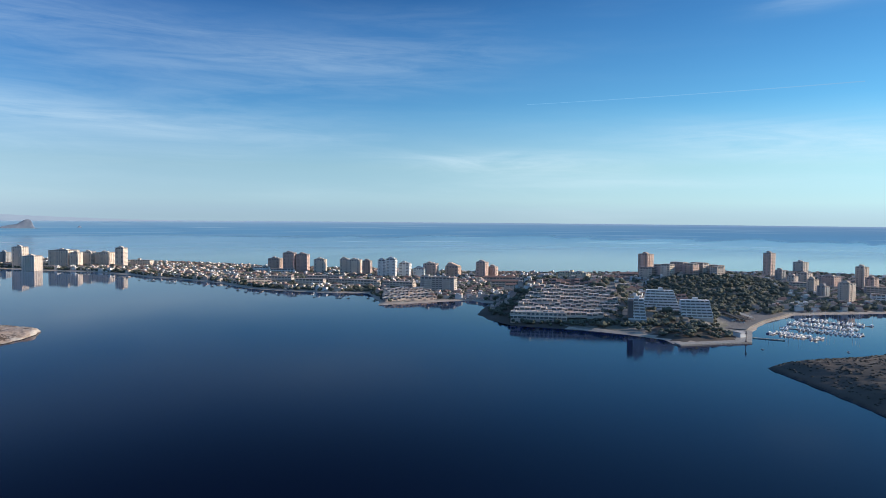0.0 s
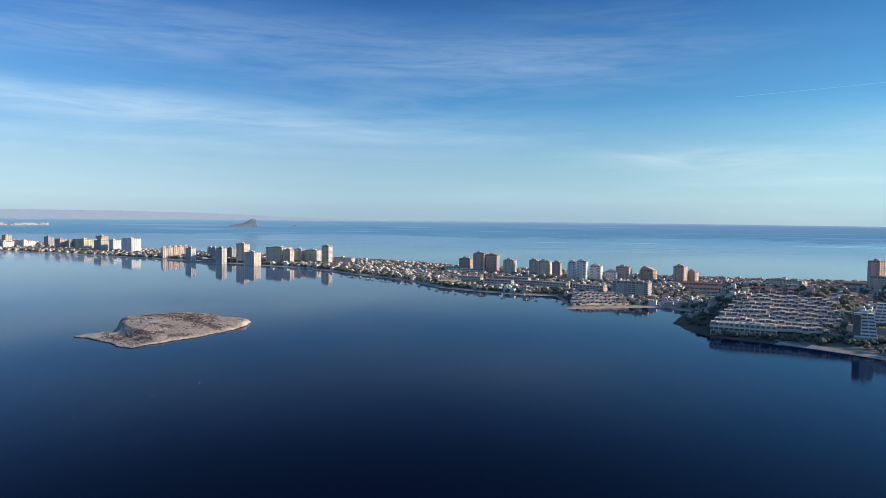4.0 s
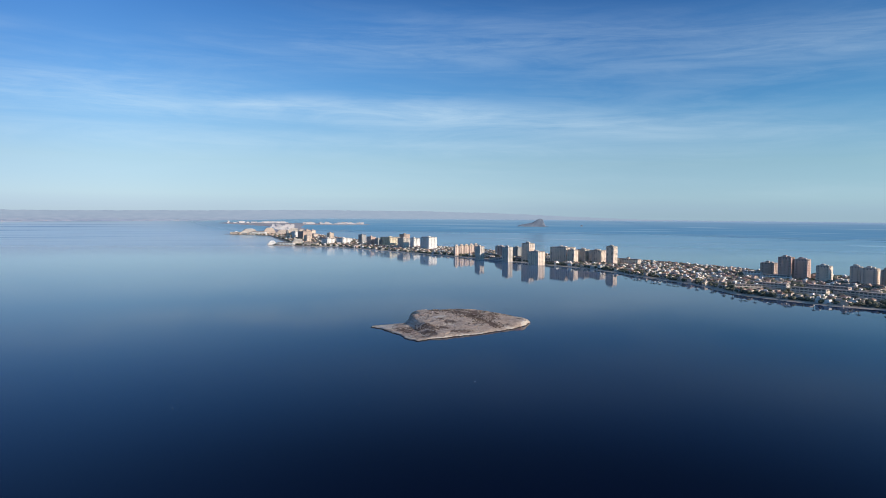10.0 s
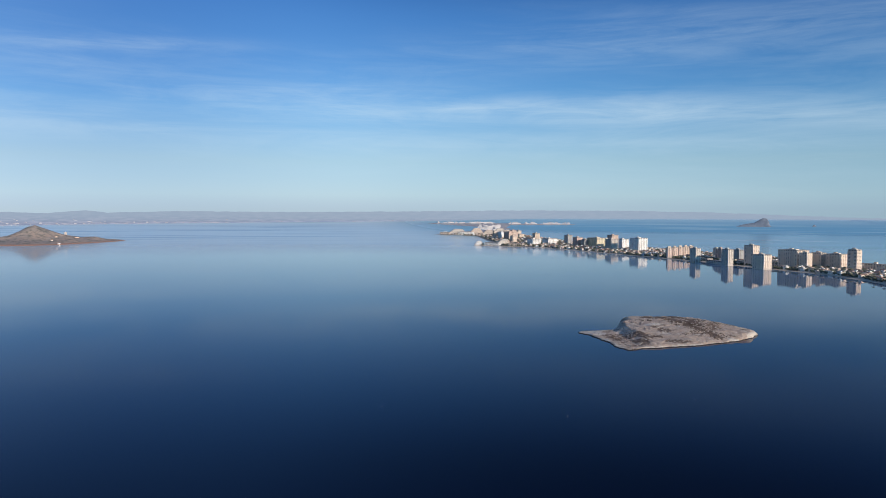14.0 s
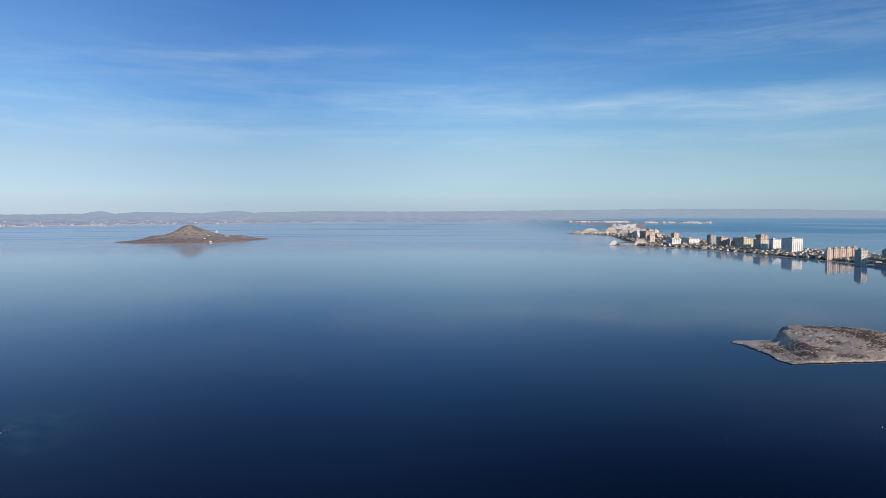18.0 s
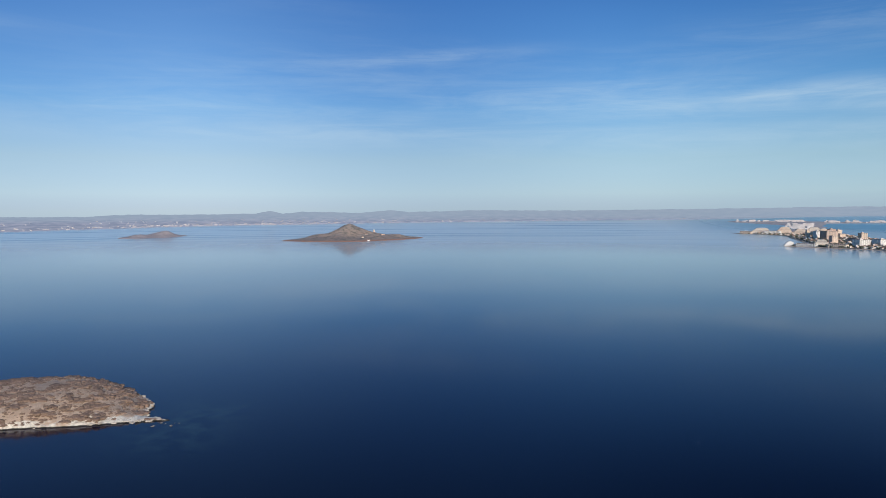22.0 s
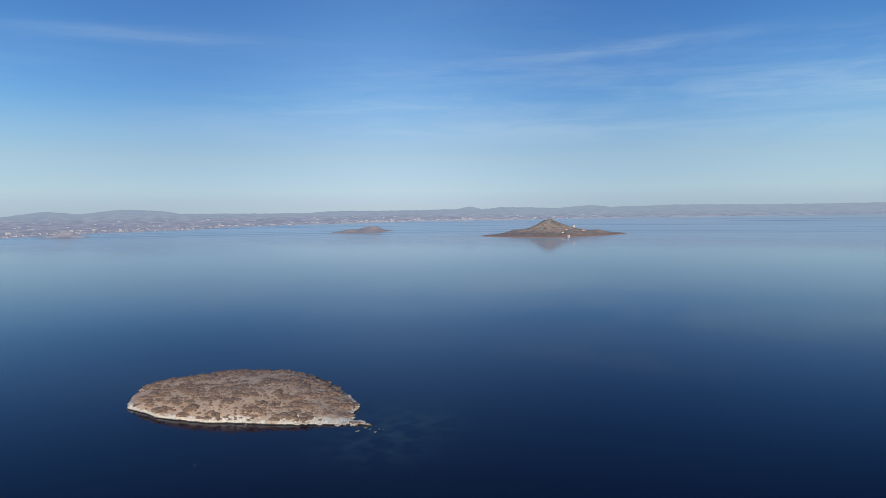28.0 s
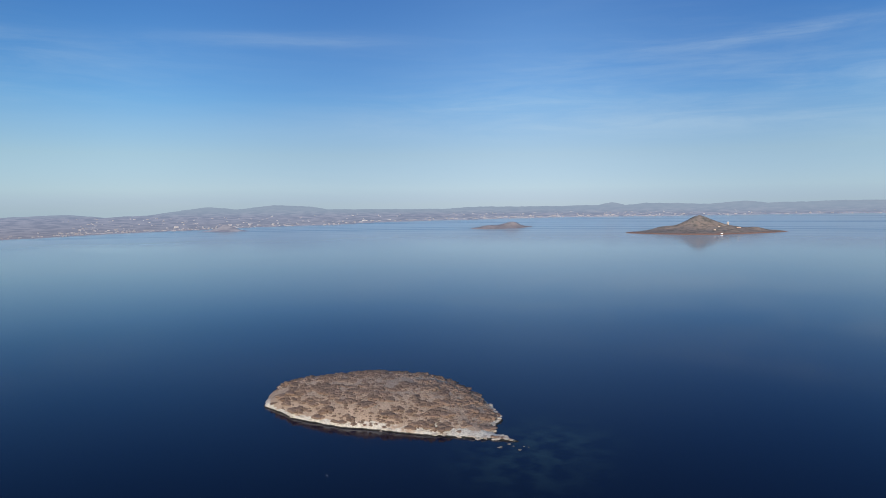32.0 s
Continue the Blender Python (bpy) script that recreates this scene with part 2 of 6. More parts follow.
def water_material():
    m = bpy.data.materials.new("sea_water")
    m.use_nodes = True
    nt = m.node_tree
    N, L = nt.nodes.new, nt.links.new
    b = nt.nodes["Principled BSDF"]
    b.inputs["Base Color"].default_value = (0.0008, 0.004, 0.013, 1)
    b.inputs["IOR"].default_value = 1.33
    b.inputs["Specular Tint"].default_value = (0.55, 0.69, 1.0, 1)
    geo = N("ShaderNodeNewGeometry")
    # reflection lowered by hand around bearing 24, to darken the water seen there
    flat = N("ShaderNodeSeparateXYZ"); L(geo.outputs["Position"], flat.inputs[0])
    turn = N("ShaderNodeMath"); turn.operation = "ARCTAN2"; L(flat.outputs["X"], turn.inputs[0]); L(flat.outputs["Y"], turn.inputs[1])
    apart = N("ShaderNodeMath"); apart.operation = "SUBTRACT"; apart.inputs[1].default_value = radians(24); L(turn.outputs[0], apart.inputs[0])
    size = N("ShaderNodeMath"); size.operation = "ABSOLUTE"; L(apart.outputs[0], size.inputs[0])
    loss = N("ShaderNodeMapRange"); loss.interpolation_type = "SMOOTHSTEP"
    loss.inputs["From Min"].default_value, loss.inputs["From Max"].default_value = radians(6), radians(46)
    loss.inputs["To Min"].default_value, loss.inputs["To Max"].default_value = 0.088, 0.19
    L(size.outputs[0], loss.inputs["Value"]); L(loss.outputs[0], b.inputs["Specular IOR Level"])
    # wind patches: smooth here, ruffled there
    mp = N("ShaderNodeMapping")
    mp.inputs["Rotation"].default_value = (0, 0, radians(28))
    mp.inputs["Scale"].default_value = (0.00035, 0.0013, 0)
    L(geo.outputs["Position"], mp.inputs[0])
    n = N("ShaderNodeTexNoise")
    n.inputs["Scale"].default_value, n.inputs["Detail"].default_value, n.inputs["Distortion"].default_value = 1.0, 5, 0.6
    L(mp.outputs[0], n.inputs["Vector"])
    r = N("ShaderNodeMapRange")
    r.inputs["From Min"].default_value, r.inputs["From Max"].default_value = 0.50, 0.62
    r.inputs["To Min"].default_value, r.inputs["To Max"].default_value = 0.045, 0.08
    L(n.outputs[0], r.inputs["Value"])
    # distance over the water, broken into streaks
    dist = N("ShaderNodeVectorMath"); dist.operation = "DISTANCE"; dist.inputs[1].default_value = (-20, 20, 0)
    L(geo.outputs["Position"], dist.inputs[0])
    mp2, streak = N("ShaderNodeMapping"), N("ShaderNodeTexNoise")
    mp2.inputs["Rotation"].default_value = (0, 0, radians(40))
    mp2.inputs["Scale"].default_value = (0.0010, 0.0045, 0)
    streak.inputs["Scale"].default_value, streak.inputs["Detail"].default_value, streak.inputs["Distortion"].default_value = 1.0, 6, 0.8
    L(geo.outputs["Position"], mp2.inputs[0]); L(mp2.outputs[0], streak.inputs["Vector"])
    wavy = N("ShaderNodeMath"); wavy.operation = "MULTIPLY_ADD"; wavy.inputs[1].default_value = 900
    L(streak.outputs[0], wavy.inputs[0]); L(dist.outputs["Value"], wavy.inputs[2])

    def ramped(v, lo, hi, top):
        q = N("ShaderNodeMapRange")
        q.inputs["From Min"].default_value, q.inputs["From Max"].default_value, q.inputs["To Max"].default_value = lo, hi, top
        L(v, q.inputs["Value"])
        return q.outputs[0]

    def times(u, v):
        q = N("ShaderNodeMath"); q.operation = "MULTIPLY"
        L(u, q.inputs[0]); L(v, q.inputs[1])
        return q.outputs[0]

    def mixed(u, v, f):
        q = N("ShaderNodeMix"); q.data_type = "RGBA"
        for key, c in (("A", u), ("B", v)):
            if isinstance(c, tuple):
                q.inputs[key].default_value = (*c, 1)
            else:
                L(c, q.inputs[key])
        L(f, q.inputs["Factor"])
        return q.outputs["Result"]

    # a breeze ruffles the open sea far out; the lagoon only pales in colour
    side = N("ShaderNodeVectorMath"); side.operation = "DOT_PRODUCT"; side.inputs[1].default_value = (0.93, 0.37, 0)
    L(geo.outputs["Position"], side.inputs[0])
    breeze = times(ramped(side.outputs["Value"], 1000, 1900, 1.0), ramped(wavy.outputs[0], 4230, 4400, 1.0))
    sheen_far = ramped(dist.outputs["Value"], 800, 3000, 0.85)
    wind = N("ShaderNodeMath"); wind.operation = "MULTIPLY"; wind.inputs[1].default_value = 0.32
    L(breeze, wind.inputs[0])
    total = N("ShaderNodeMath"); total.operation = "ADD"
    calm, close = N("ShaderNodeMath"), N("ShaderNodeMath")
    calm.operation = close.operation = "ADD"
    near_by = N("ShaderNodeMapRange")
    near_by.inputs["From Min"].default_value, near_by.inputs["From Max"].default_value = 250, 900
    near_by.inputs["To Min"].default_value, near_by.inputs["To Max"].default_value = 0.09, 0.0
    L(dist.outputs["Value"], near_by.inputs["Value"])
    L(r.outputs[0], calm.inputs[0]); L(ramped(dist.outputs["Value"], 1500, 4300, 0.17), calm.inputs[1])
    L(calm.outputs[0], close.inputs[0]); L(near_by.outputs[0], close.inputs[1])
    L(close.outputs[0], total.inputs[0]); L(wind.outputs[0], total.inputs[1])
    # sky reflection and haze painted as base colour, by distance and side
    sheen = mixed(mixed(SKY_SHEEN, (0.66, 0.81, 0.81), ramped(dist.outputs["Value"], 1800, 3900, 1.0)), (0.27, 0.49, 0.57), ramped(side.outputs["Value"], 900, 1500, 1.0))
    sea = mixed(mixed(mixed((0.0022, 0.0040, 0.013), (0.0004, 0.0065, 0.046), ramped(dist.outputs["Value"], 330, 760, 1.0)), sheen, sheen_far), mixed(mixed(RUFFLED_SKY, HORIZON, ramped(dist.outputs["Value"], 4250, 4700, 1.0)), (0.66, 0.74, 0.80), ramped(dist.outputs["Value"], 4570, 4680, 0.7)), breeze)
    # calm slicks along the open sea: smoother, with the sky's brightness painted in
    mp3, slick, run = N("ShaderNodeCombineXYZ"), N("ShaderNodeTexNoise"), N("ShaderNodeVectorMath")
    run.operation, run.inputs[1].default_value = "DOT_PRODUCT", (0.0009, -0.0011, 0)
    away = N("ShaderNodeMath"); away.operation = "MULTIPLY"; away.inputs[1].default_value = 0.016
    L(geo.outputs["Position"], run.inputs[0]); L(dist.outputs["Value"], away.inputs[0])
    L(run.outputs["Value"], mp3.inputs[0]); L(away.outputs[0], mp3.inputs[1])
    slick.inputs["Scale"].default_value, slick.inputs["Detail"].default_value, slick.inputs["Distortion"].default_value = 1.0, 5, 0.5
    L(mp3.outputs[0], slick.inputs["Vector"])
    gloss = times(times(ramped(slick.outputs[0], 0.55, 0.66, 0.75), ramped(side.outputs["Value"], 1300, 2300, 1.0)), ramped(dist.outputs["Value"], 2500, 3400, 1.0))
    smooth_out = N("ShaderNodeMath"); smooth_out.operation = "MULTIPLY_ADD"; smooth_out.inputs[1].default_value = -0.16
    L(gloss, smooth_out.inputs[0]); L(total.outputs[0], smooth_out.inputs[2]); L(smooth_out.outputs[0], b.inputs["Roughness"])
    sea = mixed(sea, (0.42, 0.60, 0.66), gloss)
    # wind cat's-paws far out on the lagoon, their darker reflection painted in
    inner = N("ShaderNodeMath"); inner.operation = "SUBTRACT"; inner.inputs[0].default_value = 1.0
    L(ramped(side.outputs["Value"], 500, 1100, 1.0), inner.inputs[1])
    sea = mixed(sea, (0.10, 0.24, 0.36), times(times(ramped(slick.outputs[0], 0.54, 0.64, 0.6), inner.outputs[0]), ramped(dist.outputs["Value"], 2700, 3300, 1.0)))
    # shallow weed-grown rock under the water off the scrub islet
    weed = N("ShaderNodeTexNoise")
    weed.inputs["Scale"].default_value, weed.inputs["Detail"].default_value = 0.09, 6
    L(geo.outputs["Position"], weed.inputs["Vector"])
    for spot, reach in (((-338, 372, 0), 42), ((-322, 338, 0), 46)):
        off = N("ShaderNodeVectorMath"); off.operation = "DISTANCE"; off.inputs[1].default_value = spot
        L(geo.outputs["Position"], off.inputs[0])
        sea = mixed(sea, (0.030, 0.060, 0.062), times(ramped(off.outputs["Value"], reach, 8, 1.0), ramped(weed.outputs[0], 0.42, 0.62, 0.5)))
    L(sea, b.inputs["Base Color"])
    w = N("ShaderNodeTexNoise")
    w.inputs["Scale"].default_value, w.inputs["Detail"].default_value = 0.5, 3
    L(geo.outputs["Position"], w.inputs["Vector"])
    bp = N("ShaderNodeBump")
    bp.inputs["Strength"].default_value, bp.inputs["Distance"].default_value = 0.25, 0.03
    L(w.outputs[0], bp.inputs["Height"]); L(bp.outputs[0], b.inputs["Normal"])
    return m


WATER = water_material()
SAND = material("sand", (0.50, 0.41, 0.32), 0.9, (0.38, 0.30, 0.23), 0.08, 0.1)
TOWNLAND = material("town_ground", (0.25, 0.22, 0.19), 0.9, (0.13, 0.125, 0.09), 0.02, 0.1, third=(0.33, 0.29, 0.25), scale2=0.08)
GLASS = material("window_glass", (0.16, 0.155, 0.155), 0.15, spec=0.5)
ROOFTOP = material("flat_roof", (0.37, 0.315, 0.275), 0.9, (0.26, 0.22, 0.195), 0.2, vary=0.15)
RED_TILE = material("red_roof_tile", (0.29, 0.175, 0.135), 0.85, (0.21, 0.13, 0.105), 0.5, 0.05, vary=0.2)
PAINT = {
    "white": (0.80, 0.78, 0.75), "cream": (0.75, 0.625, 0.525), "tan": (0.68, 0.55, 0.45), "pink": (0.66, 0.485, 0.41),
    "brown": (0.56, 0.43, 0.36), "red": (0.60, 0.42, 0.37), "orange": (0.64, 0.45, 0.35), "grey": (0.40, 0.39, 0.38),
    "stone": (0.53, 0.455, 0.395), "yellow": (0.70, 0.61, 0.45), "pale": (0.60, 0.54, 0.485), "blue": (0.07, 0.10, 0.16), "dark": (0.20, 0.17, 0.16),
}
WALL = {k: material(k + "_render", c, 0.85, tuple(v * 0.86 for v in c), 0.12, 0.0, vary=0.07) for k, c in PAINT.items()}


# ---------------------------------------------------------------- mesh helpers
EYE = (-20.0, 20.0, 120.0)              # middle of the flight
NEAR, LIMIT = 3000.0, 4850.0


def far(v):
    """Draws what lies beyond NEAR metres together towards the flight, so that it ends before LIMIT and keeps its bearing and its height angle."""
    v = np.array(v, float)
    d = v - EYE
    r = np.maximum(np.hypot(d[:, 0], d[:, 1]), 1e-6)
    s = LIMIT - NEAR
    rr = np.where(r > NEAR, NEAR + s * (1 - 1 / (1 + np.maximum(r - NEAR, 0) / s)), r)
    return EYE + d * (rr / r)[:, None]


def mesh(name, verts, faces, smooth=False):
    me = bpy.data.meshes.new(name)
    me.from_pydata([tuple(map(float, v)) for v in verts], [], [tuple(map(int, q)) for q in faces])
    if smooth:
        me.polygons.foreach_set("use_smooth", [True] * len(me.polygons))
    me.update()
    return me


def part(name, me, mat, parent, label="", m=None):
    if isinstance(me, bmesh.types.BMesh):
        bm, me = me, bpy.data.meshes.new(name)
        bm.to_mesh(me); bm.free()
    ob = new(name, me)
    if mat and not me.materials:
        me.materials.append(mat)
    ob.parent = parent
    if m is not None:
        ob.matrix_basis = m
    if label:
        ob["label"] = label
    return ob


def thing(name, m, label, category, group="", kind=""):
    ob = new(name)
    ob.empty_display_size = 1
    ob.matrix_basis = m
    return tagged(ob, label, category, group, kind)


BOX_F = np.array([(0, 3, 2, 1), (4, 5, 6, 7), (0, 1, 5, 4), (1, 2, 6, 5), (2, 3, 7, 6), (3, 0, 4, 7)])


def boxes(rows):
    """Vertices and faces of upright boxes, each given as x0, x1, y0, y1, z0, z1."""
    vs, fs = [], []
    for i, (a, b, c, d, e, f) in enumerate(rows):
        vs += [(a, c, e), (b, c, e), (b, d, e), (a, d, e), (a, c, f), (b, c, f), (b, d, f), (a, d, f)]
        fs += [tuple(q) for q in BOX_F + 8 * i]
    return vs, fs


def box_mesh(name, rows):
    return mesh(name, *boxes(rows))


def inside_distance(px, py, poly):
    """Distance to a closed outline, positive inside."""
    p = np.array(poly, float)
    q = np.roll(p, -1, 0)
    best = np.full(px.shape, 1e9)
    ins = np.zeros(px.shape, bool)
    for (ax, ay), (bx, by) in zip(p, q):
        ex, ey = bx - ax, by - ay
        t = np.clip(((px - ax) * ex + (py - ay) * ey) / (ex * ex + ey * ey), 0, 1)
        best = np.minimum(best, np.hypot(px - ax - t * ex, py - ay - t * ey))
        cross = (ay > py) != (by > py)
        with np.errstate(divide="ignore", invalid="ignore"):
            ins ^= cross & (px < ex * (py - ay) / (ey if ey else 1e-9) + ax)
    return np.where(ins, best, -best)


def rough(x, y, size, seed=0.0, octaves=4):
    """Smooth value noise, about -1 to 1."""
    x, y = np.asarray(x, float) / size + seed * 17.3, np.asarray(y, float) / size - seed * 9.1
    out, amp = np.zeros(np.broadcast(x, y).shape), 1.0
    for _ in range(octaves):
        xi, yi = np.floor(x), np.floor(y)
        u, v = x - xi, y - yi
        u, v = u * u * (3 - 2 * u), v * v * (3 - 2 * v)

        def h(a, b):
            s = np.sin(a * 127.1 + b * 311.7 + seed) * 43758.5453
            return 2 * (s - np.floor(s)) - 1
        out += amp * ((h(xi, yi) * (1 - u) + h(xi + 1, yi) * u) * (1 - v) + (h(xi, yi + 1) * (1 - u) + h(xi + 1, yi + 1) * u) * v)
        x, y, amp = x * 2.03 + 5.1, y * 2.03 + 1.7, amp * 0.5
    return out * 0.6


def terrain(name, x0, x1, y0, y1, step, height, floor=-1.5, smooth=True):
    """A height field over a rectangle, without what lies under water."""
    nx, ny = int((x1 - x0) / step) + 1, int((y1 - y0) / step) + 1
    gx, gy = np.meshgrid(np.linspace(x0, x1, nx), np.linspace(y0, y1, ny))
    gz = height(gx, gy)
    keep = gz > floor
    i, j = np.meshgrid(np.arange(nx - 1), np.arange(ny - 1))
    k = (j * nx + i).ravel()
    kk = keep.ravel()
    ok = kk[k] | kk[k + 1] | kk[k + nx] | kk[k + nx + 1]
    k = k[ok]
    quads = np.stack([k, k + 1, k + nx + 1, k + nx], 1)
    used, inv = np.unique(quads, return_inverse=True)
    v = np.stack([gx.ravel(), gy.ravel(), np.maximum(gz.ravel(), floor - 1)], 1)[used]
    return mesh(name, far(v), inv.reshape(-1, 4), smooth)


# ---------------------------------------------------------------- water and land
# height angle of the mainland shore by bearing
SHORE = [(-180, -2.6), (-110, -2.4), (-84.9, -2.15), (-79, -1.97), (-76.7, -1.87), (-72, -1.76), (-68.7, -1.63), (-64.8, -1.54), (-61.3, -1.5), (-57.7, -1.32),
         (-49.9, -1.17), (-43.2, -1.04), (-36.7, -1.0), (-26.9, -0.88), (-20.4, -0.82), (-6.9, -0.70), (-2.5, -0.62), (4, -0.45), (42, -0.36), (180, -0.36)]


def build_water():
    shore = np.array(SHORE)
    rad = np.concatenate([np.linspace(0, 3800, 20)[1:], np.geomspace(3900, 20800, 40)])
    n = 256
    a = np.linspace(0, 2 * math.pi, n, endpoint=False)
    v = [(EYE[0], EYE[1], 0)]
    f = []
    deg = (np.degrees(a) + 180) % 360 - 180
    ends = np.where((deg > -130) & (deg < -5), EYE[2] / np.tan(np.radians(-np.interp(deg, shore[:, 0], shore[:, 1]))) * 1.06, 1e6)
    for k, r in enumerate(rad):
        r = np.minimum(r, ends + 0.5 * k)
        v += list(zip(EYE[0] + r * np.sin(a), EYE[1] + r * np.cos(a), 0 * a))
    for i in range(n):
        f.append((0, 1 + (i + 1) % n, 1 + i))
    for k in range(len(rad) - 1):
        for i in range(n):
            p, q = 1 + k * n + i, 1 + k * n + (i + 1) % n
            f.append((p, q, q + n, p + n))
    ob = new("water", mesh("water", far(v), f, True))
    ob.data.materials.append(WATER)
    tagged(ob, "calm deep blue lagoon and open sea with glassy reflections", "water", kind="structure")


build_water()

LAGOON = [(1500, -300), (1250, -60), (1053, 84), (954, 169), (860, 178), (763, 173), (701, 155), (635, 205), (657, 223),
          (664, 257), (659, 317), (646, 355), (638, 396), (653, 439), (685, 478), (734, 506), (784, 526), (800, 572),
          (753, 599), (665, 635), (694, 655), (765, 753), (731, 802), (705, 866), (685, 954), (705, 1062), (704, 1150),
          (692, 1234), (683, 1358), (672, 1474), (618, 1595), (574, 1710), (541, 1815), (468, 1968), (379, 2142),
          (280, 2336), (185, 2510), (73, 2577), (-50, 2650)]
NORTH = [(-35, 2680), (40, 2800), (10, 3000), (-15, 3254), (-50, 3700), (-190, 3900), (-295, 3960), (-290, 4040), (-180, 4300)]
SEASIDE = [(60, 4500), (140, 4300), (200, 3900), (270, 3400), (380, 2950), (560, 2464), (660, 2200), (770, 1950), (890, 1700),
           (960, 1580), (990, 1450), (1010, 1341), (1110, 1145), (1170, 1002), (1240, 847), (1420, 640), (1600, 437),
           (1720, 172), (1750, -100), (1700, -400)]
COAST = LAGOON + NORTH + SEASIDE


def bump_at(x, y, cx, cy, rx, ry, h, turn=0.0, sharp=2.0):
    c, s = math.cos(radians(turn)), math.sin(radians(turn))
    u, v = ((x - cx) * c + (y - cy) * s) / rx, (-(x - cx) * s + (y - cy) * c) / ry
    return h * np.exp(-(u * u + v * v) ** (sharp / 2))


def town_height(x, y):
    x, y = np.asarray(x, float), np.asarray(y, float)
    d = inside_distance(x, y, COAST) + 3 * rough(x, y, 30, 2)
    z = np.where(d > 0, 0.2 + 1.9 * (1 - np.exp(-np.maximum(d, 0) / 14)), np.maximum(d * 0.25, -4))
    # the terraced hillside climbs inland from the point
    s, a = (x - 643) * 0.884 + (y - 402) * 0.467, (x - 643) * 0.467 - (y - 402) * 0.884
    across = np.clip((a + 26) / 30, 0, 1) * np.clip((172 - a) / 40, 0, 1)
    hill = (np.clip(0.172 * s + 5.5, 0, 34) * across * np.clip((290 - s) / 90, 0, 1) + bump_at(x, y, 1190, 370, 180, 130, 27, 20, 2.2)
            + bump_at(x, y, 768, 258, 46, 42, 12, 0, 3.0) + bump_at(x, y, 700, 208, 36, 20, 6.5, -25) + bump_at(x, y, 1650, 330, 120, 120, 8))
    return z + hill * np.clip(d / 45, 0, 1)


def ground(x, y):
    return float(town_height(np.array([x]), np.array([y]))[0])


def build_strip():
    ob = new("ground", terrain("ground", -420, 1800, -420, 4560, 9, town_height, -1.2))
    ob.data.materials.append(SAND); ob.data.materials.append(TOWNLAND)
    ob.data.materials.append(MACCHIA); ob.data.materials.append(GREEN_SLOPE)
    n = len(ob.data.polygons)
    c = np.zeros(n * 3)
    ob.data.polygons.foreach_get("center", c)
    x, y, z = c.reshape(-1, 3).T
    s, a = (x - 643) * 0.884 + (y - 402) * 0.467, (x - 643) * 0.467 - (y - 402) * 0.884
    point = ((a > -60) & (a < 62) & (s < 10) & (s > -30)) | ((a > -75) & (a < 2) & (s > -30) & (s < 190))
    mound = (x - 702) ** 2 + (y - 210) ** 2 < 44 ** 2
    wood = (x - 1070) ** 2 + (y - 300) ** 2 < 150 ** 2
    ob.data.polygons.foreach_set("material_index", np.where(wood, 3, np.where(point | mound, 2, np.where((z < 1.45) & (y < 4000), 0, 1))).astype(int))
    tagged(ob, "built-up sandy spit of land between lagoon and sea", "land", kind="structure")


GREEN_SLOPE = material("green_brown_slope", (0.21, 0.185, 0.14), 0.95, (0.14, 0.13, 0.095), 0.03, 0.5, third=(0.31, 0.255, 0.195), scale2=0.06)
# dark scrub; shade on the island and the point partly put into this colour
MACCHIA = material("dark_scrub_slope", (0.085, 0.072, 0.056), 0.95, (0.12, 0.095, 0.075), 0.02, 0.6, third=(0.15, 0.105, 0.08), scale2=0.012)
build_strip()

# far end of the spit
FAR_SPIT = [(-200, 4250), (-60, 4900), (60, 5500), (-100, 6300), (-640, 7900), (-600, 8500), (100, 8300), (950, 7700), (940, 7450), (250, 7100), (170, 6000), (190, 5500), (120, 4700), (70, 4300)]


def island(name, outline, height, label, mats, step, category="island", pad=15, pick=None):
    p = np.array(outline)
    ob = new(name, terrain(name, p[:, 0].min() - pad, p[:, 0].max() + pad, p[:, 1].min() - pad, p[:, 1].max() + pad, step, height, -1.0))
    for m in mats:
        ob.data.materials.append(m)
    if pick:
        c = np.zeros(len(ob.data.polygons) * 3)
        ob.data.polygons.foreach_get("center", c)
        ob.data.polygons.foreach_set("material_index", pick(c.reshape(-1, 3)).astype(int))
    return tagged(ob, label, category)


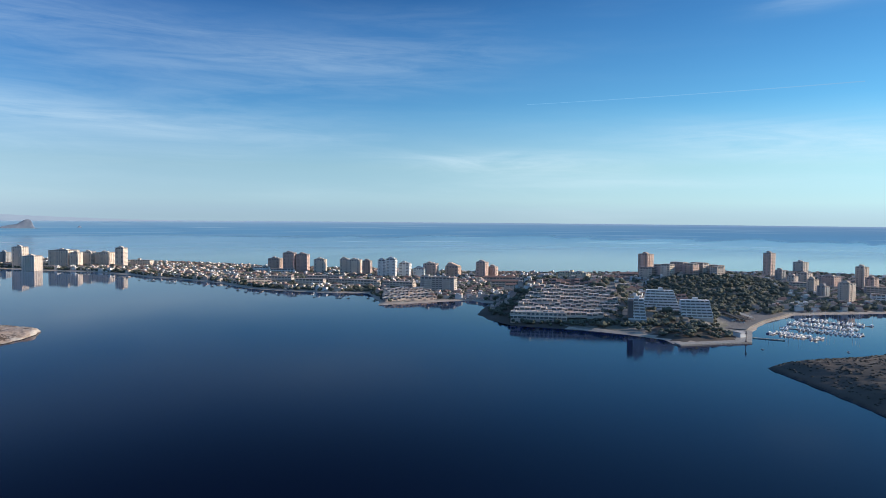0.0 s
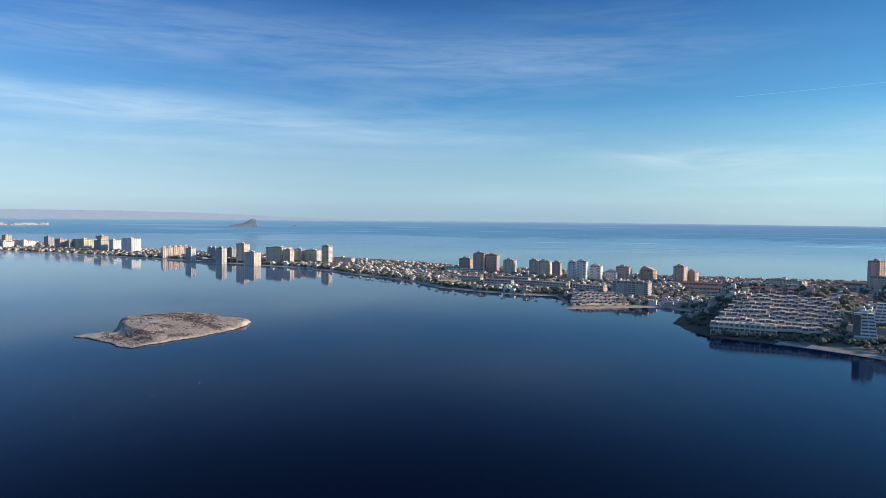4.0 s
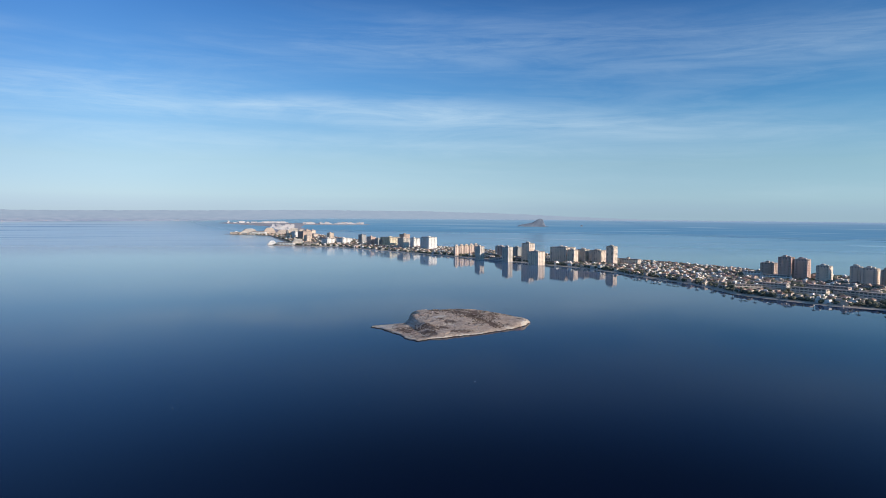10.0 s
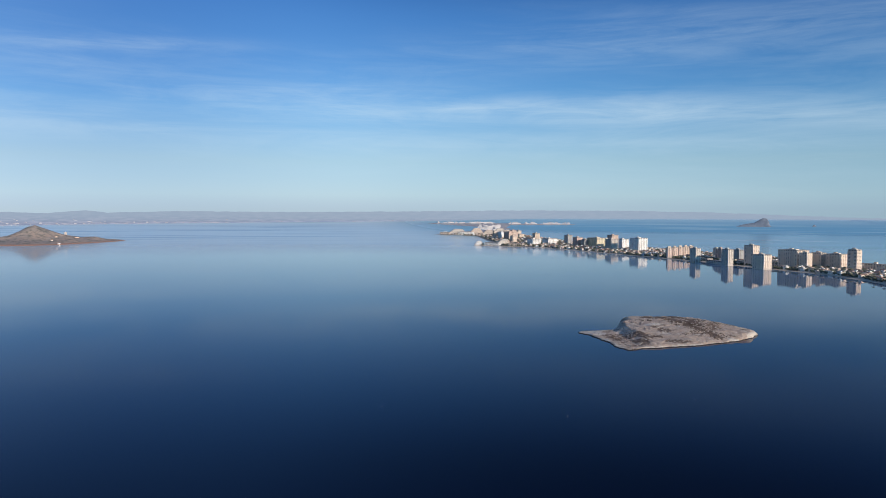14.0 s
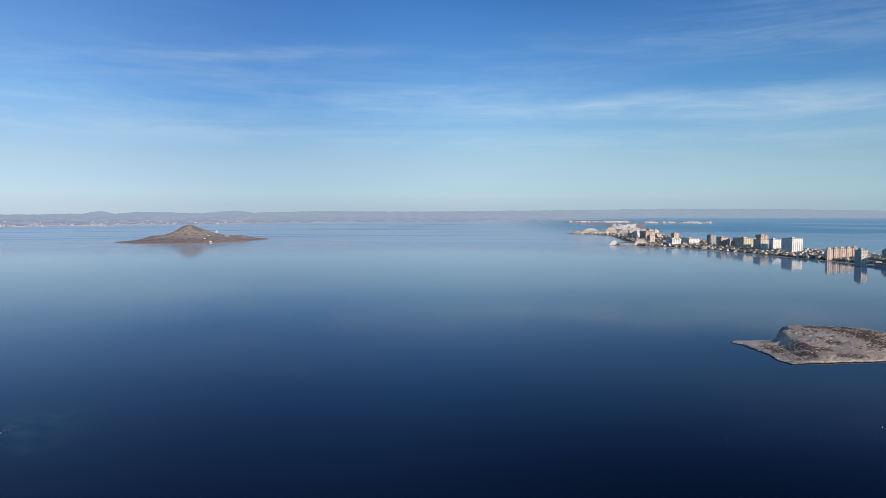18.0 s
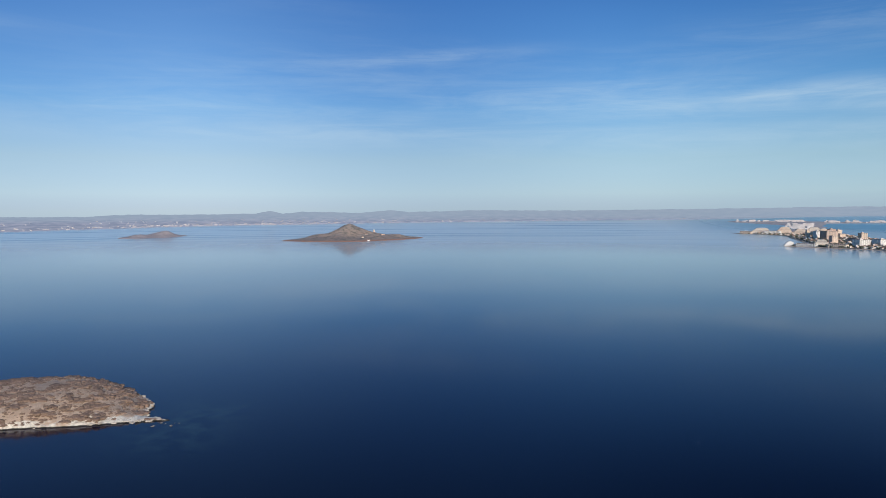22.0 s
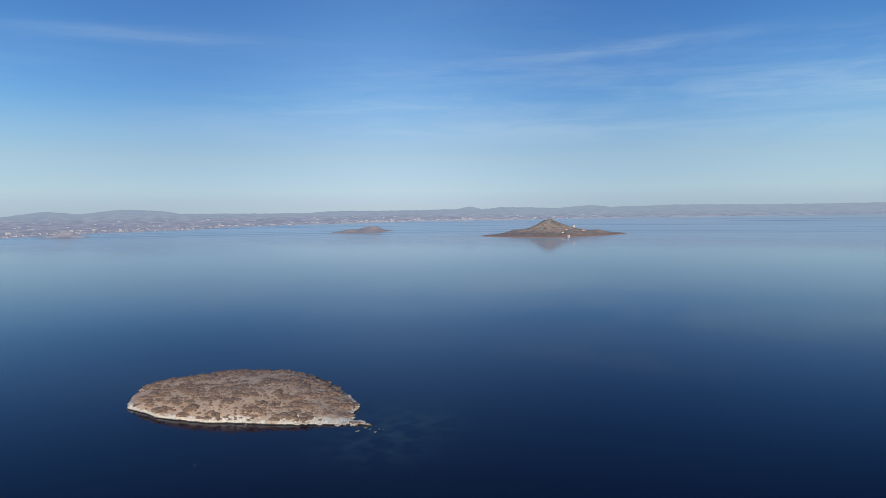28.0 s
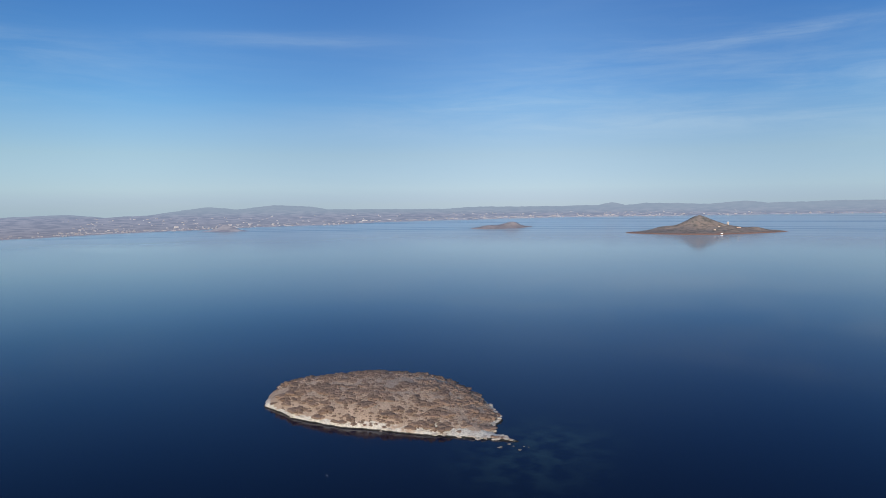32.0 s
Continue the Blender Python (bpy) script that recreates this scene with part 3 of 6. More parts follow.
def islet_material(name, soil, soil2, rim, earth=None):
    """Soil, a pale rocky rim and brown earth blended by the zones of the islet, wet weed-dark rock along the waterline."""
    m = bpy.data.materials.new(name)
    m.use_nodes = True
    nt = m.node_tree
    N, L = nt.nodes.new, nt.links.new
    b = nt.nodes["Principled BSDF"]
    b.inputs["Roughness"].default_value, b.inputs["Specular IOR Level"].default_value = 0.95, 0.2
    geo, sep = N("ShaderNodeNewGeometry"), N("ShaderNodeSeparateXYZ")
    L(geo.outputs["Position"], sep.inputs[0])

    def nz(scale, detail=6):
        n = N("ShaderNodeTexNoise")
        n.inputs["Scale"].default_value, n.inputs["Detail"].default_value, n.inputs["Roughness"].default_value = scale, detail, 0.65
        L(geo.outputs["Position"], n.inputs["Vector"])
        return n.outputs[0]

    def between(v, lo, hi):
        r = N("ShaderNodeMapRange")
        r.inputs["From Min"].default_value, r.inputs["From Max"].default_value = lo, hi
        L(v, r.inputs["Value"])
        return r.outputs[0]

    def mixed(a, c, f):
        x = N("ShaderNodeMix"); x.data_type = "RGBA"
        for key, q in (("A", a), ("B", c)):
            if isinstance(q, tuple):
                x.inputs[key].default_value = (*q, 1)
            else:
                L(q, x.inputs[key])
        L(f, x.inputs["Factor"])
        return x.outputs["Result"]

    def zone(attribute, grain, scale):
        at, ad, mu = N("ShaderNodeAttribute"), N("ShaderNodeMath"), N("ShaderNodeMath")
        at.attribute_name = attribute
        mu.operation, mu.inputs[1].default_value = "MULTIPLY_ADD", grain
        mu.inputs[2].default_value = -grain * 0.5
        L(nz(scale), mu.inputs[0]); L(at.outputs["Fac"], ad.inputs[0]); L(mu.outputs[0], ad.inputs[1])
        return between(ad.outputs[0], 0.4, 0.6)

    fine = nz(1.1, 8)
    col = mixed(soil, soil2, between(nz(0.22), 0.38, 0.62))
    if earth:
        col = mixed(col, earth, zone("earth", 1.6, 0.5))
    col = mixed(col, mixed(rim, tuple(0.68 * q for q in rim), between(nz(0.9), 0.4, 0.65)), zone("rim", 1.3, 0.45))
    col = mixed(col, tuple(0.6 * q for q in soil), between(fine, 0.56, 0.72))
    low = N("ShaderNodeMath"); low.operation = "MULTIPLY_ADD"; low.inputs[1].default_value = 0.9
    L(nz(0.6), low.inputs[0]); L(sep.outputs["Z"], low.inputs[2])
    col = mixed((0.035, 0.032, 0.026), col, between(low.outputs[0], 0.85, 1.1))
    L(col, b.inputs["Base Color"])
    bp = N("ShaderNodeBump")
    bp.inputs["Strength"].default_value, bp.inputs["Distance"].default_value = 1.0, 0.9
    L(fine, bp.inputs["Height"]); L(bp.outputs[0], b.inputs["Normal"])
    return m


def zones(ob, **given):
    n = len(ob.data.vertices)
    c = np.zeros(n * 3)
    ob.data.vertices.foreach_get("co", c)
    x, y, z = c.reshape(-1, 3).T
    for key, fn in given.items():
        ob.data.attributes.new(key, "FLOAT", "POINT").data.foreach_set("value", np.clip(fn(x, y, z), 0, 1).astype(np.float32))


def spit_height(x, y):
    d = inside_distance(x, y, FAR_SPIT)
    return np.where(d > 0, 0.5 + 3 * (1 - np.exp(-np.maximum(d, 0) / 30)), d * 0.1)


# haze over the far sand put into its colour
PALE_SPIT = material("haze_tinted_sand", (0.40, 0.38, 0.38), 0.95, (0.30, 0.29, 0.30), 0.01, third=(0.48, 0.45, 0.43), scale2=0.05)
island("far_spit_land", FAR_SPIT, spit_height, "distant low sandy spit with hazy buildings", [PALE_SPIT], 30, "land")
ROCK = material("pale_rock", (0.42, 0.36, 0.31), 0.95, (0.26, 0.21, 0.17), 0.22, 0.5, third=(0.54, 0.49, 0.43), scale2=0.8)
WET_ROCK = material("wet_rock", (0.035, 0.03, 0.025), 0.6, (0.06, 0.05, 0.04), 0.6, 0.1)
PALE_ROCK = material("salt_white_rock", (0.60, 0.54, 0.46), 0.95, (0.42, 0.36, 0.30), 0.5, 0.3)

SUJETO = [(94, 736), (104, 712), (114, 690), (116, 660), (126, 644), (152, 655), (197, 671), (242, 698), (271, 733), (258, 762), (235, 788),
          (200, 800), (160, 802), (144, 790), (148, 772), (132, 752), (112, 744)]


def sujeto_height(x, y):
    """A tilted rock table: steep at the back and on one side, shelving gently to the front, a low spit at one end."""
    d = inside_distance(x, y, SUJETO) + 3.4 * rough(x, y, 14, 3, 5) + 1.4 * rough(x, y, 4, 13, 3) + 1.2
    rise = np.clip((x - 128 + 0.10 * (y - 740)) / 16, 0.10, 1)
    soft = 15 - 13 * np.clip((y - 738 + 0.8 * np.maximum(x - 200, 0)) / 20, 0, 1)
    top = 4.2 + 4.0 * np.clip((y - 685) / 70, 0, 1) * np.clip((266 - x) / 48, 0.03, 1)
    z = np.where(d > 0, 0.9 * np.minimum(d / 1.6, 1) + rise * top * (1 - np.exp(-np.maximum(d, 0) / soft)), d * 0.4)
    hump = bump_at(x, y, 168, 738, 14, 11, 1.1) - bump_at(x, y, 206, 740, 6, 60, 1.0, 20)
    crack = 0.22 - np.abs(rough(x, y, 7, 33, 4))
    z = z + np.clip(d / 6, 0, 1) * (0.6 * rough(x, y, 18, 5, 4) + 0.9 * crack + 0.3 * rough(x, y, 3.5, 41, 3) + rise * hump)
    # ledges of bedded rock
    f = z / 1.25 - np.floor(z / 1.25)
    return np.where(z > 1.0, 0.6 * z + 0.4 * 1.25 * (np.floor(z / 1.25) + np.clip((f - 0.5) * 2.6 + 0.5, 0, 1)), z)


islet = island("rocky_islet", SUJETO, sujeto_height, "low flat islet of bleached grey-brown rock in the lagoon",
               [islet_material("islet_rock", (0.47, 0.37, 0.295), (0.33, 0.25, 0.20), (0.60, 0.53, 0.455), (0.13, 0.088, 0.066))], 0.65)
zones(islet, rim=lambda x, y, z: np.maximum(np.maximum(0.62 - inside_distance(x, y, SUJETO) / 9 + 0.8 * rough(x, y, 11, 23, 4), 0.55 * rough(x, y, 20, 21, 4) + 0.15),
                                   np.maximum(1.0 - np.hypot(x - 108, y - 725) / 24, 0.95 - np.hypot((x - 168) / 1.6, y - 738) / 11)),
      earth=lambda x, y, z: np.maximum(0.95 - abs((x - 206) * 0.94 + (y - 740) * 0.34) / 12, 0.34 + 1.0 * rough(x, y, 14, 22, 4)) * np.clip(inside_distance(x, y, SUJETO) / 10, 0, 1))

REDONDA = [(-499, 292), (-481, 283), (-450, 284), (-419, 297), (-382, 324), (-356, 345), (-345, 354), (-360, 353), (-370, 360), (-375, 371), (-396, 382),
           (-428, 394), (-462, 396), (-498, 372), (-512, 330), (-512, 305)]


def redonda_height(x, y):
    d = inside_distance(x, y, REDONDA) + 1.6 * rough(x, y, 8, 4, 5) + 0.8
    tip = np.clip(np.hypot(x + 347, y - 353) / 70, 0.05, 1) ** 0.8
    z = np.where(d > 0, 0.6 * np.minimum(d / 1.5, 1), d * 0.4)
    return z + tip * (12.6 * (1 - np.exp(-np.maximum(d, 0) / 17)) + np.clip(d / 8, 0, 1) * 0.5 * rough(x, y, 12, 6))


islet = island("scrub_islet", REDONDA, redonda_height, "rounded brown islet with mounded scrub and a pale rocky rim",
               [islet_material("islet_soil", (0.55, 0.415, 0.31), (0.44, 0.325, 0.24), (0.80, 0.74, 0.64))], 0.8)
zones(islet, rim=lambda x, y, z: np.maximum(0.85 - inside_distance(x, y, REDONDA) / (3.2 + 8 * np.clip((x + 420) / 40, 0, 1)) + 0.9 * rough(x, y, 9, 3, 4),
                                            1.3 - np.hypot(x + 496, y - 348) / 24 + 0.6 * rough(x, y, 6, 9, 3)))

SCRUB_ISLET = islet
CIERVO = [(580, 106), (548, 75), (516, 47), (475, 13), (450, -60), (500, -140), (620, -170), (740, -120), (760, -20), (700, 40), (640, 84), (605, 104)]


def ciervo_height(x, y):
    d = inside_distance(x, y, CIERVO) + 2.5 * rough(x, y, 18, 7, 3) + 1
    z = np.where(d > 0, 1.0 * np.minimum(d / 2, 1) + 13.5 * (1 - np.exp(-np.maximum(d, 0) / 40)), d * 0.3)
    return z + np.clip(d / 12, 0, 1) * 1.4 * rough(x, y, 22, 8)


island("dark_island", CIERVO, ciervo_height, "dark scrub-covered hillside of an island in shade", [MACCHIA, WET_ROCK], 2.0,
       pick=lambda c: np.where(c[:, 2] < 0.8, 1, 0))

BARON = [(-1893, 2384), (-1760, 2370), (-1640, 2395), (-1560, 2470), (-1510, 2640), (-1500, 2800), (-1520, 2915), (-1600, 2920), (-1760, 2860),
         (-1880, 2740), (-1940, 2560), (-1925, 2430)]


def baron_height(x, y):
    d = inside_distance(x, y, BARON) + 8 * rough(x, y, 60, 9, 3)
    z = np.where(d > 0, 1.5 + 7 * (1 - np.exp(-np.maximum(d, 0) / 60)), d * 0.2)
    hill = (bump_at(x, y, -1742, 2640, 52, 60, 30, 0, 1.5) + bump_at(x, y, -1735, 2640, 110, 100, 26, 0, 1.8) + bump_at(x, y, -1845, 2560, 55, 55, 10)
            + bump_at(x, y, -1650, 2700, 90, 80, 10) + bump_at(x, y, -1590, 2800, 45, 45, 9))
    crag = np.abs(rough(x, y, 38, 27, 5))
    return z + hill * np.clip(d / 60, 0, 1) + np.clip(d / 40, 0, 1) * (3 * rough(x, y, 55, 10, 5) + 9 * (0.28 - crag) * np.clip(hill / 25, 0.15, 1))


EARTH_SHORE = material("red_earth_shore", (0.40, 0.22, 0.15), 0.95, (0.30, 0.18, 0.13), 0.05)
HILL = material("scrub_hill", (0.245, 0.215, 0.195), 0.95, (0.35, 0.265, 0.215), 0.014, 2.0, third=(0.11, 0.115, 0.095), scale2=0.06)
island("hill_island", BARON, baron_height, "conical scrub-brown island hill with a reddish shore", [HILL, EARTH_SHORE], 6,
       pick=lambda c: np.where(c[:, 2] < 3.6, 1, 0), pad=40)

# scrub with the mauve of distant haze mixed into its colour
HAZY_HILL = material("haze_tinted_scrub", (0.34, 0.30, 0.31), 0.95, (0.27, 0.245, 0.255), 0.014, 1.0, third=(0.22, 0.21, 0.22), scale2=0.06)
PERDI = [(-2770, 2310), (-2690, 2400), (-2670, 2520), (-2730, 2640), (-2790, 2745), (-2870, 2700), (-2900, 2560), (-2860, 2400)]


def perdi_height(x, y):
    d = inside_distance(x, y, PERDI) + 6 * rough(x, y, 50, 11, 3)
    z = np.where(d > 0, 1.5 + 4 * (1 - np.exp(-np.maximum(d, 0) / 40)), d * 0.2)
    return z + (bump_at(x, y, -2770, 2590, 70, 80, 25, 0, 1.7) + bump_at(x, y, -2770, 2430, 50, 50, 10)) * np.clip(d / 50, 0, 1)


island("low_island", PERDI, perdi_height, "low twin-humped brown island far out on the lagoon", [HAZY_HILL, EARTH_SHORE], 7,
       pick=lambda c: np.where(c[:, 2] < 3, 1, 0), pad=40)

GROSA = [(2370, 6900), (2430, 6800), (2520, 6715), (2610, 6660), (2650, 6690), (2660, 6780), (2600, 6870), (2500, 6930), (2410, 6945)]


def grosa_height(x, y):
    d = inside_distance(x, y, GROSA) + 8 * rough(x, y, 50, 12, 4)
    u = (x - 2510) * 0.936 - (y - 6795) * 0.352
    top = np.where(u < 75, 76 * np.exp(-(((u - 75) / 78) ** 2)) + 22 * np.exp(-(((u + 70) / 80) ** 2)), 76 * np.exp(-(((u - 75) / 42) ** 4)))
    return np.where(d > 0, 2, d * 0.3) + (top + 5 * rough(x, y, 30, 14, 4)) * np.clip(d / 38, 0, 1)


# grey rock, the blue of the air mixed into its colour
SEA_ROCK = material("haze_tinted_rock", (0.22, 0.25, 0.30), 0.95, (0.16, 0.185, 0.23), 0.02, third=(0.28, 0.30, 0.34), scale2=0.06)
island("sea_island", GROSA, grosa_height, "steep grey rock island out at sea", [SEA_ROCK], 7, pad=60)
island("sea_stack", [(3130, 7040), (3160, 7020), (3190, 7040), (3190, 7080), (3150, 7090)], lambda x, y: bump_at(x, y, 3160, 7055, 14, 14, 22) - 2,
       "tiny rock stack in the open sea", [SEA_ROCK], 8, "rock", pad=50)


# ---------------------------------------------------------------- the mainland
def smooth_profile(az, table):
    a, v = np.array(table).T
    return np.interp(az, a, v)


RIDGE = [(-180, -0.5), (-110, -0.55), (-84.8, -0.63), (-83.7, -0.61), (-79.6, -0.47), (-77.3, -0.70), (-74.6, -0.59), (-71.5, -0.16), (-70.3, -0.02),
         (-68.1, -0.22), (-65.6, 0.07), (-62.7, -0.03), (-61.5, -0.28), (-52.5, -0.32), (-49.8, -0.17), (-46.2, -0.19), (-42.3, -0.16),
         (-40.5, -0.13), (-39.5, 0.09), (-38.5, -0.15), (-37, 0.0), (-32.5, -0.1), (-30.1, 0.1), (-28.6, -0.08), (-24, 0.06), (-15, 0.02),
         (-7, 0.10), (4, 0.22), (12, 0.2), (18, 0.08), (24, -0.15), (30, -0.33), (42, -0.4), (180, -0.5)]


def build_mainland():
    az = np.arange(-130, 42.01, 0.12)
    r0 = EYE[2] / np.tan(np.radians(-smooth_profile(az, SHORE)))
    r0 = r0 * (1 + 0.02 * rough(az, 0 * az, 1.5, 3))
    rows, n = [], len(az)
    top = np.tan(np.radians(smooth_profile(az, RIDGE) + 0.03 * rough(az, 0 * az, 0.8, 5) + 0.03 * rough(az, 0 * az + 7, 0.3, 8)))
    r1 = np.maximum(r0 * 1.5, 17000)
    steps = np.concatenate([[-0.004, 0.0, 0.01, 0.03, 0.06, 0.1, 0.15, 0.2, 0.28, 0.36, 0.44, 0.52, 0.6, 0.68, 0.76, 0.84, 0.92, 1.0]])
    v = []
    for k, s in enumerate(steps):
        r = r0 + (r1 - r0) * s
        zt = EYE[2] + top * r
        flat = 2 + 10 * s
        lift = np.clip((s - 0.35) / 0.65, 0, 1) ** 1.6
        z = flat * (1 - lift) + zt * lift
        if 0 < s < 1:
            z = z + s * 18 * rough(az, 0 * az + k * 2.3, 2.5, 6) * (0.3 + lift)
        if s <= 0:
            z = z * 0 + (1.5 if s == 0 else -3)
        z = np.minimum(z, EYE[2] + top * r)
        v += list(zip(EYE[0] + r * np.sin(np.radians(az)), EYE[1] + r * np.cos(np.radians(az)), z))
    f = [(k * n + i, (k + 1) * n + i, (k + 1) * n + i + 1, k * n + i + 1) for k in range(len(steps) - 1) for i in range(n - 1)]
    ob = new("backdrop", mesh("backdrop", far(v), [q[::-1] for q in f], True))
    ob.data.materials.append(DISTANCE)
    tagged(ob, "plain and mountains on the far shore with blue haze painted on", "distant hills", kind="structure")


def distance_material():
    m = bpy.data.materials.new("painted_haze_distance")
    m.use_nodes = True
    nt = m.node_tree
    N, L = nt.nodes.new, nt.links.new
    b = nt.nodes["Principled BSDF"]
    b.inputs["Roughness"].default_value = 1.0
    b.inputs["Specular IOR Level"].default_value = 0.0
    geo = N("ShaderNodeNewGeometry")
    mp = N("ShaderNodeMapping")
    mp.inputs["Scale"].default_value = (0.016, 0.016, 0.09)
    L(geo.outputs["Position"], mp.inputs[0])
    n = N("ShaderNodeTexNoise")
    n.inputs["Scale"].default_value, n.inputs["Detail"].default_value = 1.0, 8
    L(mp.outputs[0], n.inputs["Vector"])
    ramp = N("ShaderNodeValToRGB")
    ramp.color_ramp.elements[0].position, ramp.color_ramp.elements[0].color = 0.40, (0.035, 0.035, 0.045, 1)
    ramp.color_ramp.elements[1].position, ramp.color_ramp.elements[1].color = 0.62, (0.20, 0.17, 0.155, 1)
    L(n.outputs[0], ramp.inputs[0])
    # painted air: a glow colour that pales towards the mountains
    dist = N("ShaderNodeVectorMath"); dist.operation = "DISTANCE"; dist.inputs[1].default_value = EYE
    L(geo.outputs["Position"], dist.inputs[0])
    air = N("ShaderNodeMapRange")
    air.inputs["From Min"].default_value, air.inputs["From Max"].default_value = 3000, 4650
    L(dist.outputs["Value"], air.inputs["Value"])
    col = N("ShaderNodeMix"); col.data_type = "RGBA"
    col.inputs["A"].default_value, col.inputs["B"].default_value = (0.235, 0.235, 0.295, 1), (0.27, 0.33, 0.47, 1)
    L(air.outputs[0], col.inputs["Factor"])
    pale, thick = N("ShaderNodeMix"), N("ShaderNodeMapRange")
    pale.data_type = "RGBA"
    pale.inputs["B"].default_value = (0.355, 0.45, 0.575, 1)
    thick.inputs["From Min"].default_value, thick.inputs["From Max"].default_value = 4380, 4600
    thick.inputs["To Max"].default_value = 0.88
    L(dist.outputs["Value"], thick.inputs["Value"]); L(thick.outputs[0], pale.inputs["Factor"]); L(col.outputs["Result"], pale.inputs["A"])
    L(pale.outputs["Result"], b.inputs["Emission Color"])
    # the ground's own colour is dimmed where that haze glow thickens
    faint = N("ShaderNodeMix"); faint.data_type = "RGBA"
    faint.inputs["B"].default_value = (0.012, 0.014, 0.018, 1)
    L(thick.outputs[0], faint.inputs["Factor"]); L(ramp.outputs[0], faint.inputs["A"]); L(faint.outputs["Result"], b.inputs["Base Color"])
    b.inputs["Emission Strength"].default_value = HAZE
    return m


# strength of the painted haze glow
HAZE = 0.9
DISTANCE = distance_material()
build_mainland()


# ---------------------------------------------------------------- apartment towers
STRIP_TURN = 25.0                      # the spit runs 25 degrees west of +y


TOWERS = []


def drawn_in(m):
    """The place of a far thing, drawn together towards the flight like the land under it."""
    p = m.translation
    r = math.hypot(p.x - EYE[0], p.y - EYE[1])
    if r <= NEAR:
        return m
    s = LIMIT - NEAR
    k = (NEAR + s * (1 - 1 / (1 + (r - NEAR) / s))) / r
    return Matrix.Translation(EYE) @ Matrix.Scale(k, 4) @ Matrix.Translation([-v for v in EYE]) @ m


def turned(y):
    """Turn of the towers along the spit, fitted to the faces the camera sees."""
    return float(np.interp(y, (100, 500, 750, 900, 1150, 1600, 2500, 3300), (-25, -12, 12, 28, 34, 31, 28, 24)))


def tower(x, y, w, h, colour="cream", d=None, turn=None, name="apartment_tower", trim=None, label="", style="piers", heads=1, z=None, group=""):
    """A tall block: a core with proud piers, a balcony band and a window band for every storey, a parapet roof with a stair head."""
    d = d or w * 0.8
    turn = turned(y) if turn is None else turn
    TOWERS.append((x, y, max(w, d) * 0.6 + 5))
    z = ground(x, y) if z is None else z
    t = thing(name, drawn_in(pose(x, y, z - 0.5, 0, 0, turn)), label or f"{colour} rendered apartment tower with stacked balconies", "apartment building", group)
    floors = max(2, round(h / 3.0))
    fh, trim = h / floors, trim or colour
    hx, hy = d / 2, w / 2                # long side lies along the spit
    reach, pier = (1.1, 0.8) if style == "bands" else (0.7, 1.15)
    part("glazing", box_mesh("glazing", [(-hx, hx, -hy, hy, 0, h + 0.5)]), GLASS, t)
    band = box_mesh("storey_band", [(-hx - reach, hx + reach, -hy - reach, hy + reach, -0.85, 1.05)])
    for i in range(1, floors):
        part("storey_band", band, WALL[trim], t, m=pose(0, 0, 0.5 + i * fh))
    part("base", box_mesh("base", [(-hx - reach, hx + reach, -hy - reach, hy + reach, -1, 1.2)]), WALL[colour], t)
    nb, ne = max(1, round(w / 6.0)), max(1, round(d / 6.0))
    wide = 2.6 if style == "piers" else 1.2
    pa = box_mesh("pier", [(-pier, pier, -wide / 2, wide / 2, 0, h + 0.6)])
    pb = box_mesh("pier", [(-wide / 2, wide / 2, -pier, pier, 0, h + 0.6)])
    for k in range(nb + 1):
        c = -hy + wide / 2 - 0.4 + (w - wide + 0.8) * k / nb
        for s in (-1, 1):
            part("pier", pa, WALL[colour], t, m=pose(s * hx, c, 0))
    for k in range(1, ne):
        for s in (-1, 1):
            part("pier", pb, WALL[colour], t, m=pose(-hx + d * k / ne, s * hy, 0))
    # one stack of deep balconies on each broad side
    if h > 15:
        for s in (-1, 1):
            for at, half in ((0.0, w * 0.17),) if w < 30 else ((-w * 0.28, w * 0.1), (w * 0.28, w * 0.1)):
                comb = []
                for i in range(1, floors):
                    z0 = 0.3 + i * fh
                    comb += [(reach - 0.1, z0), (reach + 1.3, z0), (reach + 1.3, z0 + 1.2), (reach - 0.1, z0 + 1.2)]
                comb += [(-0.2, comb[-1][1]), (-0.2, comb[0][1])]
                n = len(comb)
                v = [(s * (hx + u), y1, q) for y1 in (at - half, at + half) for u, q in comb]
                part("balcony_stack", mesh("balcony_stack", v, [tuple(range(n)), tuple(range(2 * n - 1, n - 1, -1))] + [(i, i + n, (i + 1) % n + n, (i + 1) % n) for i in range(n)]), WALL[trim], t)
    part("roof", box_mesh("roof", [(-hx - 0.4, hx + 0.4, -hy - 0.4, hy + 0.4, h + 0.6, h + 1.5)]), ROOFTOP, t)
    if heads and h > 15:
        part("lift_room", box_mesh("lift_room", [(-hx * 0.75, -hx * 0.2, -hy * 0.7, -hy * 0.25, h + 1.5, h + 3.6)]), WALL[colour], t)
        part("water_tank", box_mesh("water_tank", [(hx * 0.3, hx * 0.6, hy * 0.45, hy * 0.75, h + 1.5, h + 2.9)]), WALL["pale"], t)
    for k in range(heads):
        c = (k - (heads - 1) / 2) * w / max(heads, 1) + 0.1 * w
        hd = part("stair_head", box_mesh("stair_head", [(-2.8, 2.8, c - 3, c + 3, h + 1.5, h + 4.6)]), WALL[colour], t)
        part("cap", box_mesh("cap", [(-3.1, 3.1, c - 3.3, c + 3.3, h + 4.6, h + 4.9)]), ROOFTOP, hd)
    return t


